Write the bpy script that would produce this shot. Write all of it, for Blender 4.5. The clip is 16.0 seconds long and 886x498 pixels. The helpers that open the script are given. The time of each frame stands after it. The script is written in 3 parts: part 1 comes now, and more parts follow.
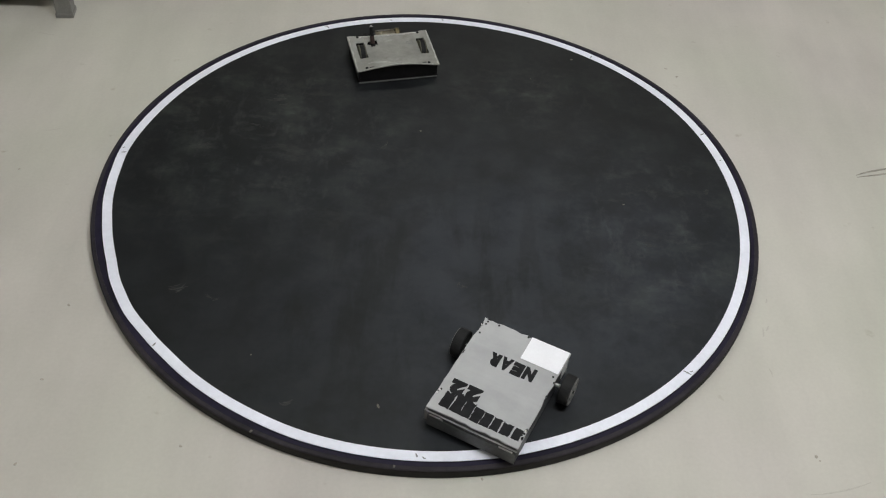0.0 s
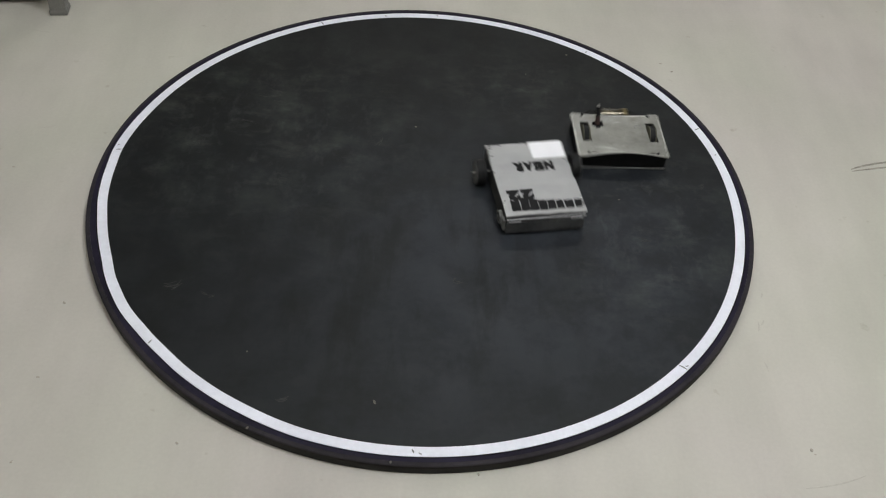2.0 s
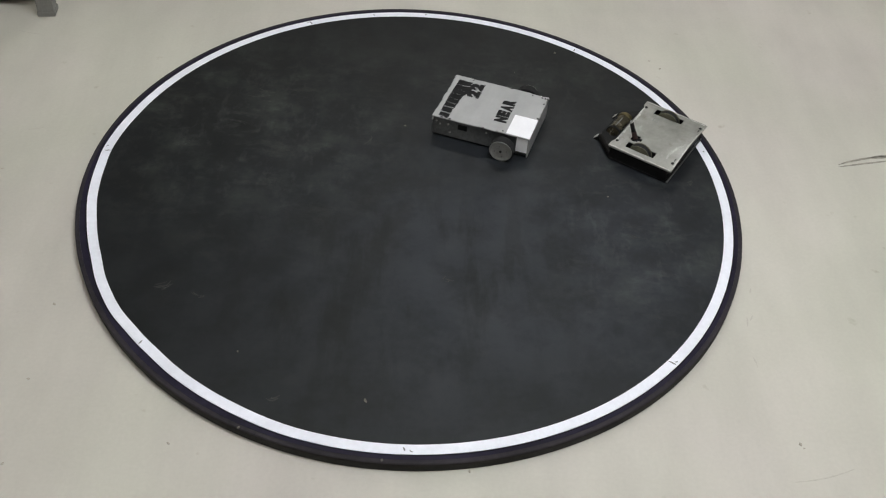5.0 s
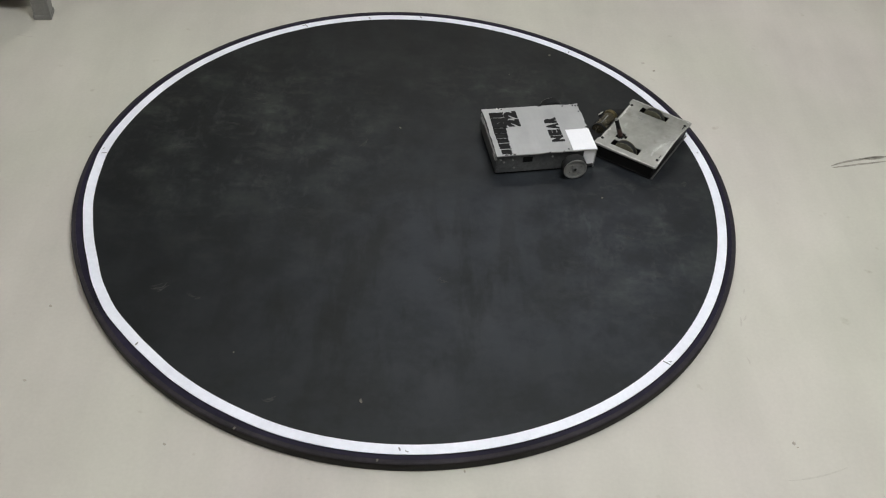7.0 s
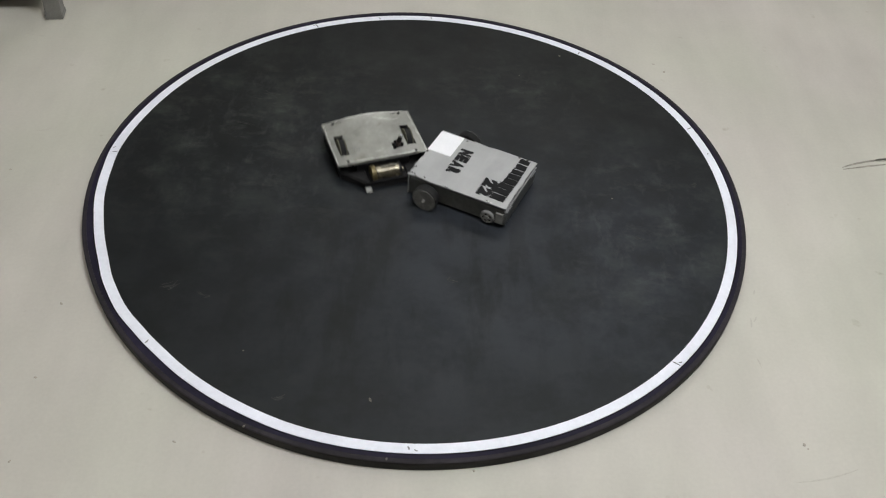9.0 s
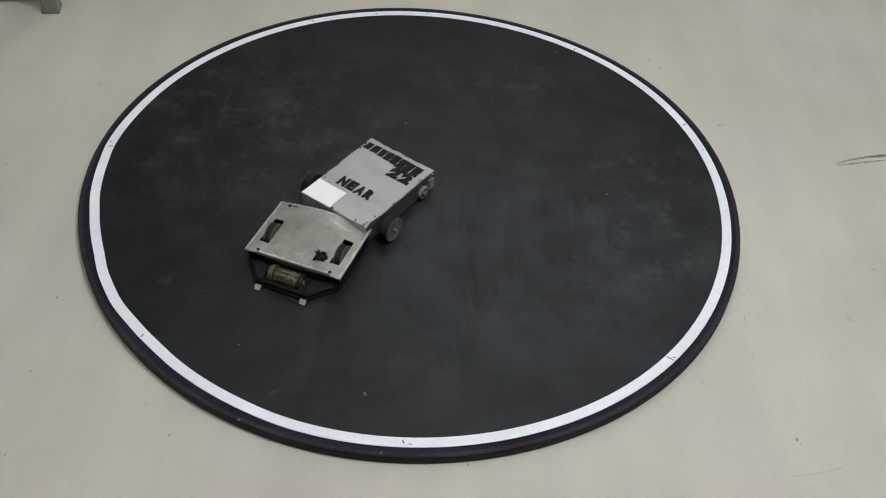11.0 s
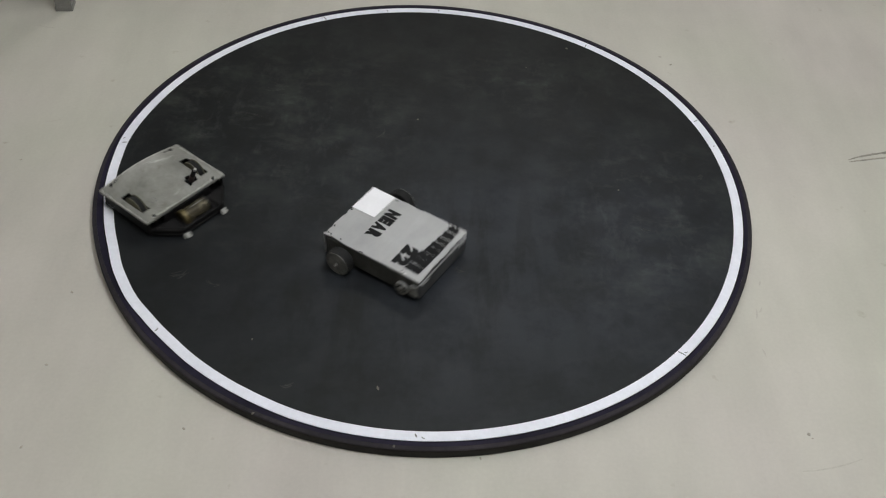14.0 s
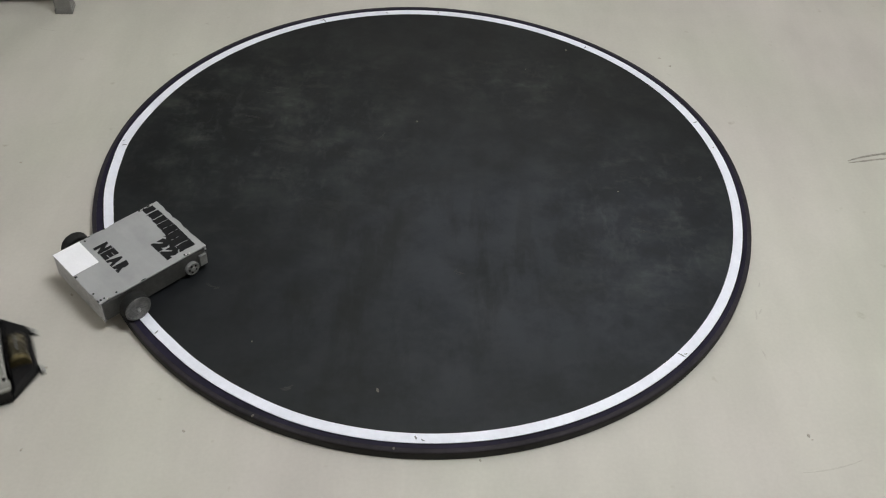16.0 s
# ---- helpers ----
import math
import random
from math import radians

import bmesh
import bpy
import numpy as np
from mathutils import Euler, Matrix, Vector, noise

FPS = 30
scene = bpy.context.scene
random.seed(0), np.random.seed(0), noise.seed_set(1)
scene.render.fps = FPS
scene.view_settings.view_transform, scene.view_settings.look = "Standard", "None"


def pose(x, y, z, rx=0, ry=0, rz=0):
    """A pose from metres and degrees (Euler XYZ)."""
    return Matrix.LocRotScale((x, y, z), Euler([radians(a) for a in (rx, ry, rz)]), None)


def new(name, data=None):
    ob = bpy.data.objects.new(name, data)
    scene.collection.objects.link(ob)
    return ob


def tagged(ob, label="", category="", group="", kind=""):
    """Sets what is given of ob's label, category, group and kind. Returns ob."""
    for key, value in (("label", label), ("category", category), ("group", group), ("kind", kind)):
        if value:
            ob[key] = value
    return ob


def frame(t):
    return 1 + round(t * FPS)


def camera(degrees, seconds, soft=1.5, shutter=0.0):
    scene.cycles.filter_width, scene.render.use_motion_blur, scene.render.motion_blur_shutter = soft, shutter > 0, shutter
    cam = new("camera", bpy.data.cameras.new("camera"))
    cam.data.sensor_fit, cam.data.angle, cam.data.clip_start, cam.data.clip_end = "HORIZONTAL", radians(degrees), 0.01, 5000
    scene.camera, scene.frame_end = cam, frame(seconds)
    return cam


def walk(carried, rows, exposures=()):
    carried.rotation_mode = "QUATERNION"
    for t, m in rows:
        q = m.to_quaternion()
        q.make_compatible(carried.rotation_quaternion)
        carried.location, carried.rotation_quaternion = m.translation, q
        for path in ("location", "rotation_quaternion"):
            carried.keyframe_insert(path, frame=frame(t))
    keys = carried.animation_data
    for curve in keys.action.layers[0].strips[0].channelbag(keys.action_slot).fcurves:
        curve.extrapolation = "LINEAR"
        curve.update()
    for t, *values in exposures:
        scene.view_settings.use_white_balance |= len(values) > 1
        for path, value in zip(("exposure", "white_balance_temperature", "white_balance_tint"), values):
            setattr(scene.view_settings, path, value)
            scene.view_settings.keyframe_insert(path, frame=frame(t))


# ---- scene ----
cam = camera(49.0, 16.0, soft=1.15, shutter=0.5)
PATH = [
    (0.0, pose(-0.0072, -1.3723, 1.2222, 45.162, -2.977, 1.290)),
    (0.5, pose(-0.0076, -1.3726, 1.2226, 44.978, -2.794, 1.428)),
    (1.0, pose(-0.0051, -1.3717, 1.2258, 45.010, -2.855, 1.334)),
    (1.5, pose(-0.0038, -1.3733, 1.2209, 44.971, -2.894, 0.999)),
    (2.0, pose(-0.0056, -1.3726, 1.2225, 44.936, -2.936, 0.959)),
    (2.5, pose(-0.0034, -1.3738, 1.2254, 44.843, -2.876, 0.717)),
    (3.0, pose(-0.0006, -1.3744, 1.2251, 44.959, -3.067, 0.460)),
    (3.5, pose(0.0035, -1.3749, 1.2212, 44.748, -2.657, 0.612)),
    (4.0, pose(-0.0048, -1.3738, 1.2238, 44.676, -2.772, 0.536)),
    (5.3, pose(0.0000, -1.3770, 1.2255, 45.010, -2.980, 0.210)),
    (6.5, pose(0.0047, -1.3796, 1.2274, 45.349, -3.204, -0.099)),
    (7.0, pose(0.0018, -1.3842, 1.2281, 45.107, -2.947, 0.077)),
    (7.5, pose(0.0054, -1.3891, 1.2211, 45.010, -2.810, 0.188)),
    (8.0, pose(0.0052, -1.3891, 1.2245, 45.246, -2.941, 0.086)),
    (8.5, pose(0.0010, -1.3884, 1.2256, 45.591, -2.889, 0.119)),
    (9.0, pose(-0.0019, -1.3878, 1.2241, 45.240, -2.822, 0.569)),
    (10.3, pose(0.0001, -1.3912, 1.2253, 45.100, -2.940, 0.560)),
    (11.5, pose(0.0021, -1.3945, 1.2265, 44.973, -3.048, 0.544)),
    (12.0, pose(0.0006, -1.3968, 1.2240, 44.951, -2.967, 0.674)),
    (12.5, pose(0.0000, -1.3978, 1.2251, 44.850, -2.858, 0.708)),
    (13.0, pose(-0.0006, -1.4003, 1.2260, 44.902, -2.855, 0.584)),
    (13.5, pose(0.0027, -1.4023, 1.2276, 45.395, -2.661, 0.449)),
    (14.0, pose(-0.0051, -1.4020, 1.2253, 44.963, -2.720, 0.910)),
    (14.5, pose(-0.0019, -1.4022, 1.2255, 44.926, -2.661, 0.891)),
    (15.0, pose(-0.0040, -1.4007, 1.2281, 45.086, -2.755, 0.747)),
    (15.5, pose(-0.0022, -1.4023, 1.2260, 45.223, -2.595, 0.776)),
    (16.0, pose(-0.0031, -1.4016, 1.2271, 45.032, -2.606, 0.861)),
]
walk(cam, PATH, exposures=[(0.0, -0.06), (1.0, -0.08), (1.8, -0.09), (3.0, 0.09), (3.6, 0.10), (7.0, 0.12), (9.0, 0.09), (11.5, -0.10), (12.5, -0.11), (13.0, -0.13), (14.0, -0.12), (14.5, -0.15), (15.0, -0.10), (15.5, -0.02), (16.0, 0.02)])

# ---- light ----
world = bpy.data.worlds.new("world")
scene.world = world
world.use_nodes = True
world.node_tree.nodes["Background"].inputs[0].default_value = (0.9, 0.95, 1.0, 1)
world.node_tree.nodes["Background"].inputs[1].default_value = 0.05

ROOM_H = 2.6
LAMPS = [(0.62, -0.50, 35.5), (0.30, 1.95, 6.0), (-1.85, -0.52, 0.7)]
for lx, ly, watts in LAMPS:
    ld = bpy.data.lights.new("tube_light", "AREA")
    ld.shape, ld.size, ld.size_y, ld.energy = "RECTANGLE", 1.15, 0.5, watts
    ld.color = (0.940, 0.975, 1.01)
    lo = new("tube_light", ld)
    lo.matrix_world = pose(lx, ly, ROOM_H - 0.09)


# ---- materials ----
def material(name, base, rough=0.6, metal=0.0, spec=0.5):
    m = bpy.data.materials.new(name)
    m.use_nodes = True
    b = m.node_tree.nodes["Principled BSDF"]
    b.inputs["Base Color"].default_value = (*base, 1)
    b.inputs["Roughness"].default_value = rough
    b.inputs["Metallic"].default_value = metal
    b.inputs["Specular IOR Level"].default_value = spec
    return m, m.node_tree, b


def node(nt, kind, **vals):
    n = nt.nodes.new(kind)
    for k, v in vals.items():
        n.inputs[k.replace("_", " ")].default_value = v
    return n


def noise_of(nt, scale, detail=4, rough=0.55, stretch=None):
    tc = nt.nodes.new("ShaderNodeTexCoord")
    src = tc.outputs["Object"]
    if stretch:
        mp = nt.nodes.new("ShaderNodeMapping")
        mp.inputs["Scale"].default_value = stretch[:3]
        mp.inputs["Rotation"].default_value = (0, 0, stretch[3])
        nt.links.new(src, mp.inputs["Vector"])
        src = mp.outputs["Vector"]
    n = node(nt, "ShaderNodeTexNoise", Scale=scale, Detail=detail, Roughness=rough)
    nt.links.new(src, n.inputs["Vector"])
    return n.outputs["Fac"]


def ramp(nt, src, stops):
    r = nt.nodes.new("ShaderNodeValToRGB")
    e = r.color_ramp.elements
    e[0].position, e[0].color = stops[0][0], (*stops[0][1], 1)
    e[1].position, e[1].color = stops[-1][0], (*stops[-1][1], 1)
    for p, c in stops[1:-1]:
        e.new(p).color = (*c, 1)
    nt.links.new(src, r.inputs["Fac"])
    return r.outputs["Color"]


def mix(nt, fac, a, b, mode="MIX"):
    x = nt.nodes.new("ShaderNodeMix")
    x.data_type, x.blend_type = "RGBA", mode
    for sock, v in (("Factor", fac), ("A", a), ("B", b)):
        i = [s for s in x.inputs if s.name == sock and s.enabled][0]
        if isinstance(v, (float, int)):
            i.default_value = v
        elif isinstance(v, tuple):
            i.default_value = (*v, 1)
        else:
            nt.links.new(v, i)
    return [s for s in x.outputs if s.enabled][0]


def bump(nt, b, src, strength, dist):
    n = node(nt, "ShaderNodeBump", Strength=strength, Distance=dist)
    nt.links.new(src, n.inputs["Height"])
    nt.links.new(n.outputs["Normal"], b.inputs["Normal"])


def g(v):
    return (v, v, v)


def floor_material():
    m, nt, b = material("cream_vinyl", (0.5, 0.47, 0.4), 0.5, spec=0.35)
    big = ramp(nt, noise_of(nt, 2.2, 5), [(0.3, (0.462, 0.444, 0.396)), (0.7, (0.545, 0.520, 0.468))])
    streak = ramp(nt, noise_of(nt, 9, 5, 0.6, stretch=(1, 0.25, 1, 0.5)), [(0.35, g(0.94)), (0.65, g(1.03))])
    fine = ramp(nt, noise_of(nt, 160, 3), [(0.3, g(0.975)), (0.7, g(1.02))])
    spots = ramp(nt, noise_of(nt, 26, 3, 0.5), [(0.70, g(1.0)), (0.79, (0.80, 0.77, 0.72))])
    tint = ramp(nt, noise_of(nt, 1.6, 3, 0.5), [(0.38, (1.02, 0.995, 1.03)), (0.62, (0.985, 1.005, 0.985))])
    big = mix(nt, 1.0, big, tint, "MULTIPLY")
    c = mix(nt, 1.0, mix(nt, 1.0, mix(nt, 1.0, big, streak, "MULTIPLY"), fine, "MULTIPLY"), spots, "MULTIPLY")
    nt.links.new(c, b.inputs["Base Color"])
    nt.links.new(ramp(nt, noise_of(nt, 14, 4), [(0.3, g(0.42)), (0.7, g(0.6))]), b.inputs["Roughness"])
    bump(nt, b, noise_of(nt, 60, 3), 0.05, 0.0006)
    return m


def around(nt, x, y, size, soft=1.0):
    """1 near a spot of the surface, falling to 0 at the given size; uneven at its edge."""
    tc = nt.nodes.new("ShaderNodeTexCoord")
    mp = nt.nodes.new("ShaderNodeMapping")
    mp.vector_type = "TEXTURE"
    mp.inputs["Location"].default_value = (x, y, 0.018)
    mp.inputs["Scale"].default_value = (size[0], size[1], 1.0)
    mp.inputs["Rotation"].default_value = (0, 0, radians(size[2]))
    nt.links.new(tc.outputs["Object"], mp.inputs["Vector"])
    gr = nt.nodes.new("ShaderNodeTexGradient")
    gr.gradient_type = "QUADRATIC_SPHERE"
    nt.links.new(mp.outputs["Vector"], gr.inputs["Vector"])
    return ramp(nt, gr.outputs["Fac"], [(0.0, g(0.0)), (soft, g(1.0))])


def rubber_material():
    m, nt, b = material("worn_black_top", (0.02, 0.02, 0.022), 0.5, spec=0.30)
    base = ramp(nt, noise_of(nt, 3.5, 5, 0.6), [(0.3, (0.0076, 0.0094, 0.0112)), (0.72, (0.0098, 0.0116, 0.0142))])
    cloud = ramp(nt, noise_of(nt, 8, 7, 0.66), [(0.45, g(0.0)), (0.74, (0.0040, 0.0043, 0.0050))])
    dust = ramp(nt, noise_of(nt, 15, 4, 0.6), [(0.50, g(0.0)), (0.70, (0.0125, 0.0148, 0.0112))])
    swirl = ramp(nt, noise_of(nt, 20, 5, 0.66, stretch=(0.7, 1.4, 1, 0.8)), [(0.53, g(0.0)), (0.72, (0.0185, 0.0195, 0.0175))])
    swirl2 = ramp(nt, noise_of(nt, 30, 5, 0.66, stretch=(1.4, 0.7, 1, -0.7)), [(0.54, g(0.0)), (0.74, (0.0185, 0.0190, 0.0185))])
    streak = ramp(nt, noise_of(nt, 7, 6, 0.6, stretch=(2.6, 0.55, 1, 0.75)), [(0.40, g(0.55)), (0.49, g(1.0))])
    rubbed = ramp(nt, noise_of(nt, 15, 6, 0.65), [(0.38, g(0.62)), (0.54, g(1.0))])
    c = mix(nt, 1.0, mix(nt, 1.0, base, cloud, "ADD"), rubbed, "MULTIPLY")
    c = mix(nt, around(nt, -0.03, -0.26, (0.62, 0.46, 20), 0.5), c, mix(nt, 1.0, c, streak, "MULTIPLY"))
    # ceiling-light sheen painted in: paler over the middle and the near side
    sheen = ramp(nt, around(nt, 0.20, -0.22, (0.90, 0.70, 0), 0.55), [(0.0, g(0.62)), (1.0, (1.68, 1.66, 1.80))])
    c = mix(nt, 1.0, c, sheen, "MULTIPLY")
    # dusty regions where wheels have spun
    far = mix(nt, 1.0, around(nt, -0.34, 0.16, (0.50, 0.50, 0), 0.45), around(nt, 0.42, -0.08, (0.32, 0.45, 0), 0.5), "LIGHTEN")
    far = mix(nt, 1.0, far, around(nt, 0.22, 0.32, (0.50, 0.26, 0), 1.5), "LIGHTEN")
    for layer in (dust, swirl, swirl2):
        c = mix(nt, 1.0, c, mix(nt, 1.0, layer, far, "MULTIPLY"), "ADD")
    faint = mix(nt, 0.14, g(0.0), mix(nt, 1.0, swirl, dust, "ADD"))
    c = mix(nt, 1.0, c, faint, "ADD")
    nt.links.new(c, b.inputs["Base Color"])
    nt.links.new(ramp(nt, noise_of(nt, 11, 7, 0.65), [(0.3, g(0.46)), (0.7, g(0.60))]), b.inputs["Roughness"])
    bump(nt, b, noise_of(nt, 90, 5, 0.6), 0.12, 0.0005)
    return m


def speckled(name, base, rough, vary=0.12, scale=40, metal=0.0, spec=0.5, bumps=0.05):
    m, nt, b = material(name, base, rough, metal, spec)
    lo = tuple(v * (1 - vary) for v in base)
    hi = tuple(min(1, v * (1 + vary)) for v in base)
    a = ramp(nt, noise_of(nt, scale, 5, 0.6), [(0.3, lo), (0.7, hi)])
    f = ramp(nt, noise_of(nt, scale * 9, 3), [(0.3, g(1 - vary * 0.6)), (0.7, g(1 + vary * 0.5))])
    nt.links.new(mix(nt, 1.0, a, f, "MULTIPLY"), b.inputs["Base Color"])
    nt.links.new(ramp(nt, noise_of(nt, scale * 0.7, 4), [(0.3, g(max(0.05, rough - 0.1))), (0.7, g(min(1, rough + 0.1)))]), b.inputs["Roughness"])
    if bumps:
        bump(nt, b, noise_of(nt, scale * 6, 3), bumps, 0.0005)
    return m


def brushed_metal():
    m, nt, b = material("scratched_sheet_metal", (0.36, 0.36, 0.34), 0.5, 0.35)
    a = ramp(nt, noise_of(nt, 13, 7, 0.66), [(0.28, (0.185, 0.187, 0.174)), (0.5, (0.290, 0.289, 0.268)), (0.74, (0.42, 0.42, 0.405))])
    s = ramp(nt, noise_of(nt, 60, 5, 0.6, stretch=(1, 0.16, 1, 0.9)), [(0.4, g(0.93)), (0.7, g(1.05))])
    d = ramp(nt, noise_of(nt, 34, 7, 0.72), [(0.56, g(1.0)), (0.76, (0.64, 0.61, 0.55))])
    pale = ramp(nt, noise_of(nt, 24, 6, 0.7, stretch=(0.5, 1.4, 1, 0.4)), [(0.62, g(0.0)), (0.74, g(0.26))])
    c = mix(nt, 1.0, mix(nt, 1.0, a, s, "MULTIPLY"), d, "MULTIPLY")
    nt.links.new(mix(nt, 1.0, c, pale, "ADD"), b.inputs["Base Color"])
    nt.links.new(ramp(nt, noise_of(nt, 22, 6), [(0.3, g(0.34)), (0.7, g(0.62))]), b.inputs["Roughness"])
    bump(nt, b, noise_of(nt, 18, 4), 0.45, 0.003)
    return m


def grey_paint():
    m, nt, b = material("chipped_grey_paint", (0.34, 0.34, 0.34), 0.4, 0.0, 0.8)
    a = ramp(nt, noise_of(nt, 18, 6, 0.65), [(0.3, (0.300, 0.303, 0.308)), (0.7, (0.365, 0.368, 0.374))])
    chip = ramp(nt, noise_of(nt, 60, 5, 0.7), [(0.72, g(1.0)), (0.78, g(0.3))])
    s = ramp(nt, noise_of(nt, 70, 4, 0.6, stretch=(0.15, 1, 1, 0.3)), [(0.35, g(0.95)), (0.7, g(1.03))])
    nt.links.new(mix(nt, 1.0, mix(nt, 1.0, a, s, "MULTIPLY"), chip, "MULTIPLY"), b.inputs["Base Color"])
    nt.links.new(ramp(nt, noise_of(nt, 25, 5), [(0.3, g(0.28)), (0.7, g(0.44))]), b.inputs["Roughness"])
    bump(nt, b, noise_of(nt, 30, 4), 0.12, 0.001)
    return m


MAT_FLOOR = floor_material()
MAT_RUBBER = rubber_material()
MAT_BORDER = speckled("dark_violet_border", (0.0130, 0.0106, 0.0240), 0.7, 0.4, 6, spec=0.18)
MAT_LIP = speckled("worn_dark_rim", (0.0240, 0.0210, 0.0250), 0.7, 0.35, 12, spec=0.2)
MAT_GROOVE = speckled("black_seam", (0.004, 0.0036, 0.006), 0.8, 0.2, 20, spec=0.1)
MAT_EDGE = speckled("raw_dark_board_edge", (0.0135, 0.0120, 0.0112), 0.85, 0.35, 25)
MAT_LINE = speckled("white_line_paint", (0.79, 0.80, 0.89), 0.5, 0.06, 16, bumps=0.08)
MAT_MARK = speckled("pencil_mark", (0.20, 0.20, 0.215), 0.8, 0.3, 120, bumps=0)
MAT_SCUFF = speckled("pale_scuff", (0.026, 0.027, 0.026), 0.75, 0.4, 150, bumps=0)
MAT_DIRT = speckled("brown_dirt", (0.37, 0.34, 0.295), 0.9, 0.35, 200, bumps=0)
MAT_FAINT = speckled("faint_floor_scuff", (0.475, 0.451, 0.402), 0.6, 0.10, 90, bumps=0)
MAT_STREAK = speckled("dark_rubber_streak", (0.29, 0.272, 0.235), 0.8, 0.35, 90, bumps=0)
MAT_CRUMB = speckled("pale_crumb", (0.115, 0.108, 0.092), 0.8, 0.3, 200, bumps=0)
MAT_WALL = speckled("wall_paint", (0.62, 0.60, 0.54), 0.8, 0.05, 3)
MAT_CEIL = speckled("ceiling_paint", (0.7, 0.7, 0.67), 0.9, 0.04, 3)
MAT_PAINT = grey_paint()
MAT_SIDE = speckled("mottled_grey_side", (0.070, 0.072, 0.076), 0.45, 0.42, 18, bumps=0.02)
MAT_DIM = speckled("dark_mottled_panel", (0.052, 0.052, 0.050), 0.6, 0.35, 35)
MAT_FRONT = speckled("dull_aluminium", (0.43, 0.43, 0.445), 0.34, 0.25, 22, metal=0.35)
MAT_PAPER = speckled("white_paper", (0.86, 0.86, 0.9), 0.7, 0.03, 30, bumps=0.03)
MAT_INK = speckled("black_stencil_paint", (0.009, 0.009, 0.010), 0.7, 0.3, 60, spec=0.2)
MAT_BLACK = speckled("matt_black_plastic", (0.007, 0.007, 0.0078), 0.65, 0.3, 40, spec=0.18)
MAT_DARK = speckled("dark_chassis", (0.009, 0.0085, 0.008), 0.5, 0.35, 40, spec=0.22)
MAT_PITCH = speckled("sooty_black_plastic", (0.0062, 0.0058, 0.0064), 0.55, 0.4, 40, spec=0.22)
MAT_EDGE_LIGHT = speckled("bright_edge_metal", (0.50, 0.50, 0.485), 0.40, 0.3, 60, metal=0.75, bumps=0.2)
MAT_TYRE = speckled("dusty_grey_tyre", (0.013, 0.013, 0.0135), 0.75, 0.35, 70, spec=0.25)
MAT_RIM = speckled("grey_wheel_disc", (0.20, 0.20, 0.198), 0.5, 0.22, 60)
MAT_RIM_DARK = speckled("darker_wheel_disc", (0.115, 0.115, 0.112), 0.5, 0.5, 45)
MAT_BOLT = speckled("dull_bolt", (0.085, 0.085, 0.084), 0.5, 0.25, 90)
MAT_BLADE = speckled("thin_steel_blade", (0.13, 0.13, 0.128), 0.45, 0.35, 40, metal=0.4)
MAT_WALLRING = speckled("dusty_sidewall", (0.185, 0.185, 0.183), 0.75, 0.25, 80)
MAT_HUB = speckled("zinc_hub", (0.4, 0.4, 0.39), 0.4, 0.15, 80, metal=0.7)
MAT_METAL = brushed_metal()
MAT_OLIVE = speckled("olive_rubber_wheel", (0.085, 0.082, 0.056), 0.7, 0.3, 90)
MAT_BRASS = speckled("tarnished_brass", (0.115, 0.092, 0.042), 0.45, 0.5, 45, metal=0.6)
MAT_CAN = speckled("brown_motor_can", (0.095, 0.083, 0.058), 0.24, 0.45, 60, metal=0.6, bumps=0.15)
MAT_STEEL = speckled("bright_steel", (0.6, 0.6, 0.59), 0.3, 0.12, 80, metal=0.8)
MAT_WHITE = speckled("off_white_plastic", (0.62, 0.61, 0.57), 0.5, 0.1, 80)
MAT_SENSOR = speckled("grey_white_sensor", (0.34, 0.337, 0.325), 0.5, 0.15, 90)
MAT_RED = speckled("dark_red_sleeve", (0.03, 0.013, 0.012), 0.5, 0.3, 90)
MAT_LEG = speckled("grey_painted_steel", (0.18, 0.176, 0.168), 0.45, 0.15, 30)
MAT_TOP = speckled("grey_laminate", (0.35, 0.34, 0.32), 0.5, 0.1, 12)
MAT_GLOW, _nt, _b = material("lamp_diffuser", (0.9, 0.9, 0.88), 0.6)
_b.inputs["Emission Color"].default_value = (1.0, 0.985, 0.93, 1)
_b.inputs["Emission Strength"].default_value = 6.0


# ---- mesh helpers ----
def part(name, bm, mat, parent=None, label="", smooth=False):
    me = bpy.data.meshes.new(name)
    bm.normal_update()
    bm.to_mesh(me)
    bm.free()
    if smooth:
        me.polygons.foreach_set("use_smooth", [True] * len(me.polygons))
    me.materials.append(mat)
    ob = new(name, me)
    if parent is not None:
        ob.parent = parent
    if label:
        tagged(ob, label)
    return ob


def box(x0, x1, y0, y1, z0, z1, bevel=0.0, bm=None, m=None):
    own = bmesh.new()
    bmesh.ops.create_cube(own, size=1)
    for v in own.verts:
        v.co = Vector((x0 + (v.co.x + 0.5) * (x1 - x0), y0 + (v.co.y + 0.5) * (y1 - y0), z0 + (v.co.z + 0.5) * (z1 - z0)))
    if bevel:
        bmesh.ops.bevel(own, geom=own.edges[:], offset=bevel, segments=2, affect="EDGES", profile=0.5)
    if m is not None:
        own.transform(m)
    return own if bm is None else join(bm, own)


def join(bm, other):
    me = bpy.data.meshes.new("tmp")
    other.to_mesh(me)
    other.free()
    bm.from_mesh(me)
    bpy.data.meshes.remove(me)
    return bm


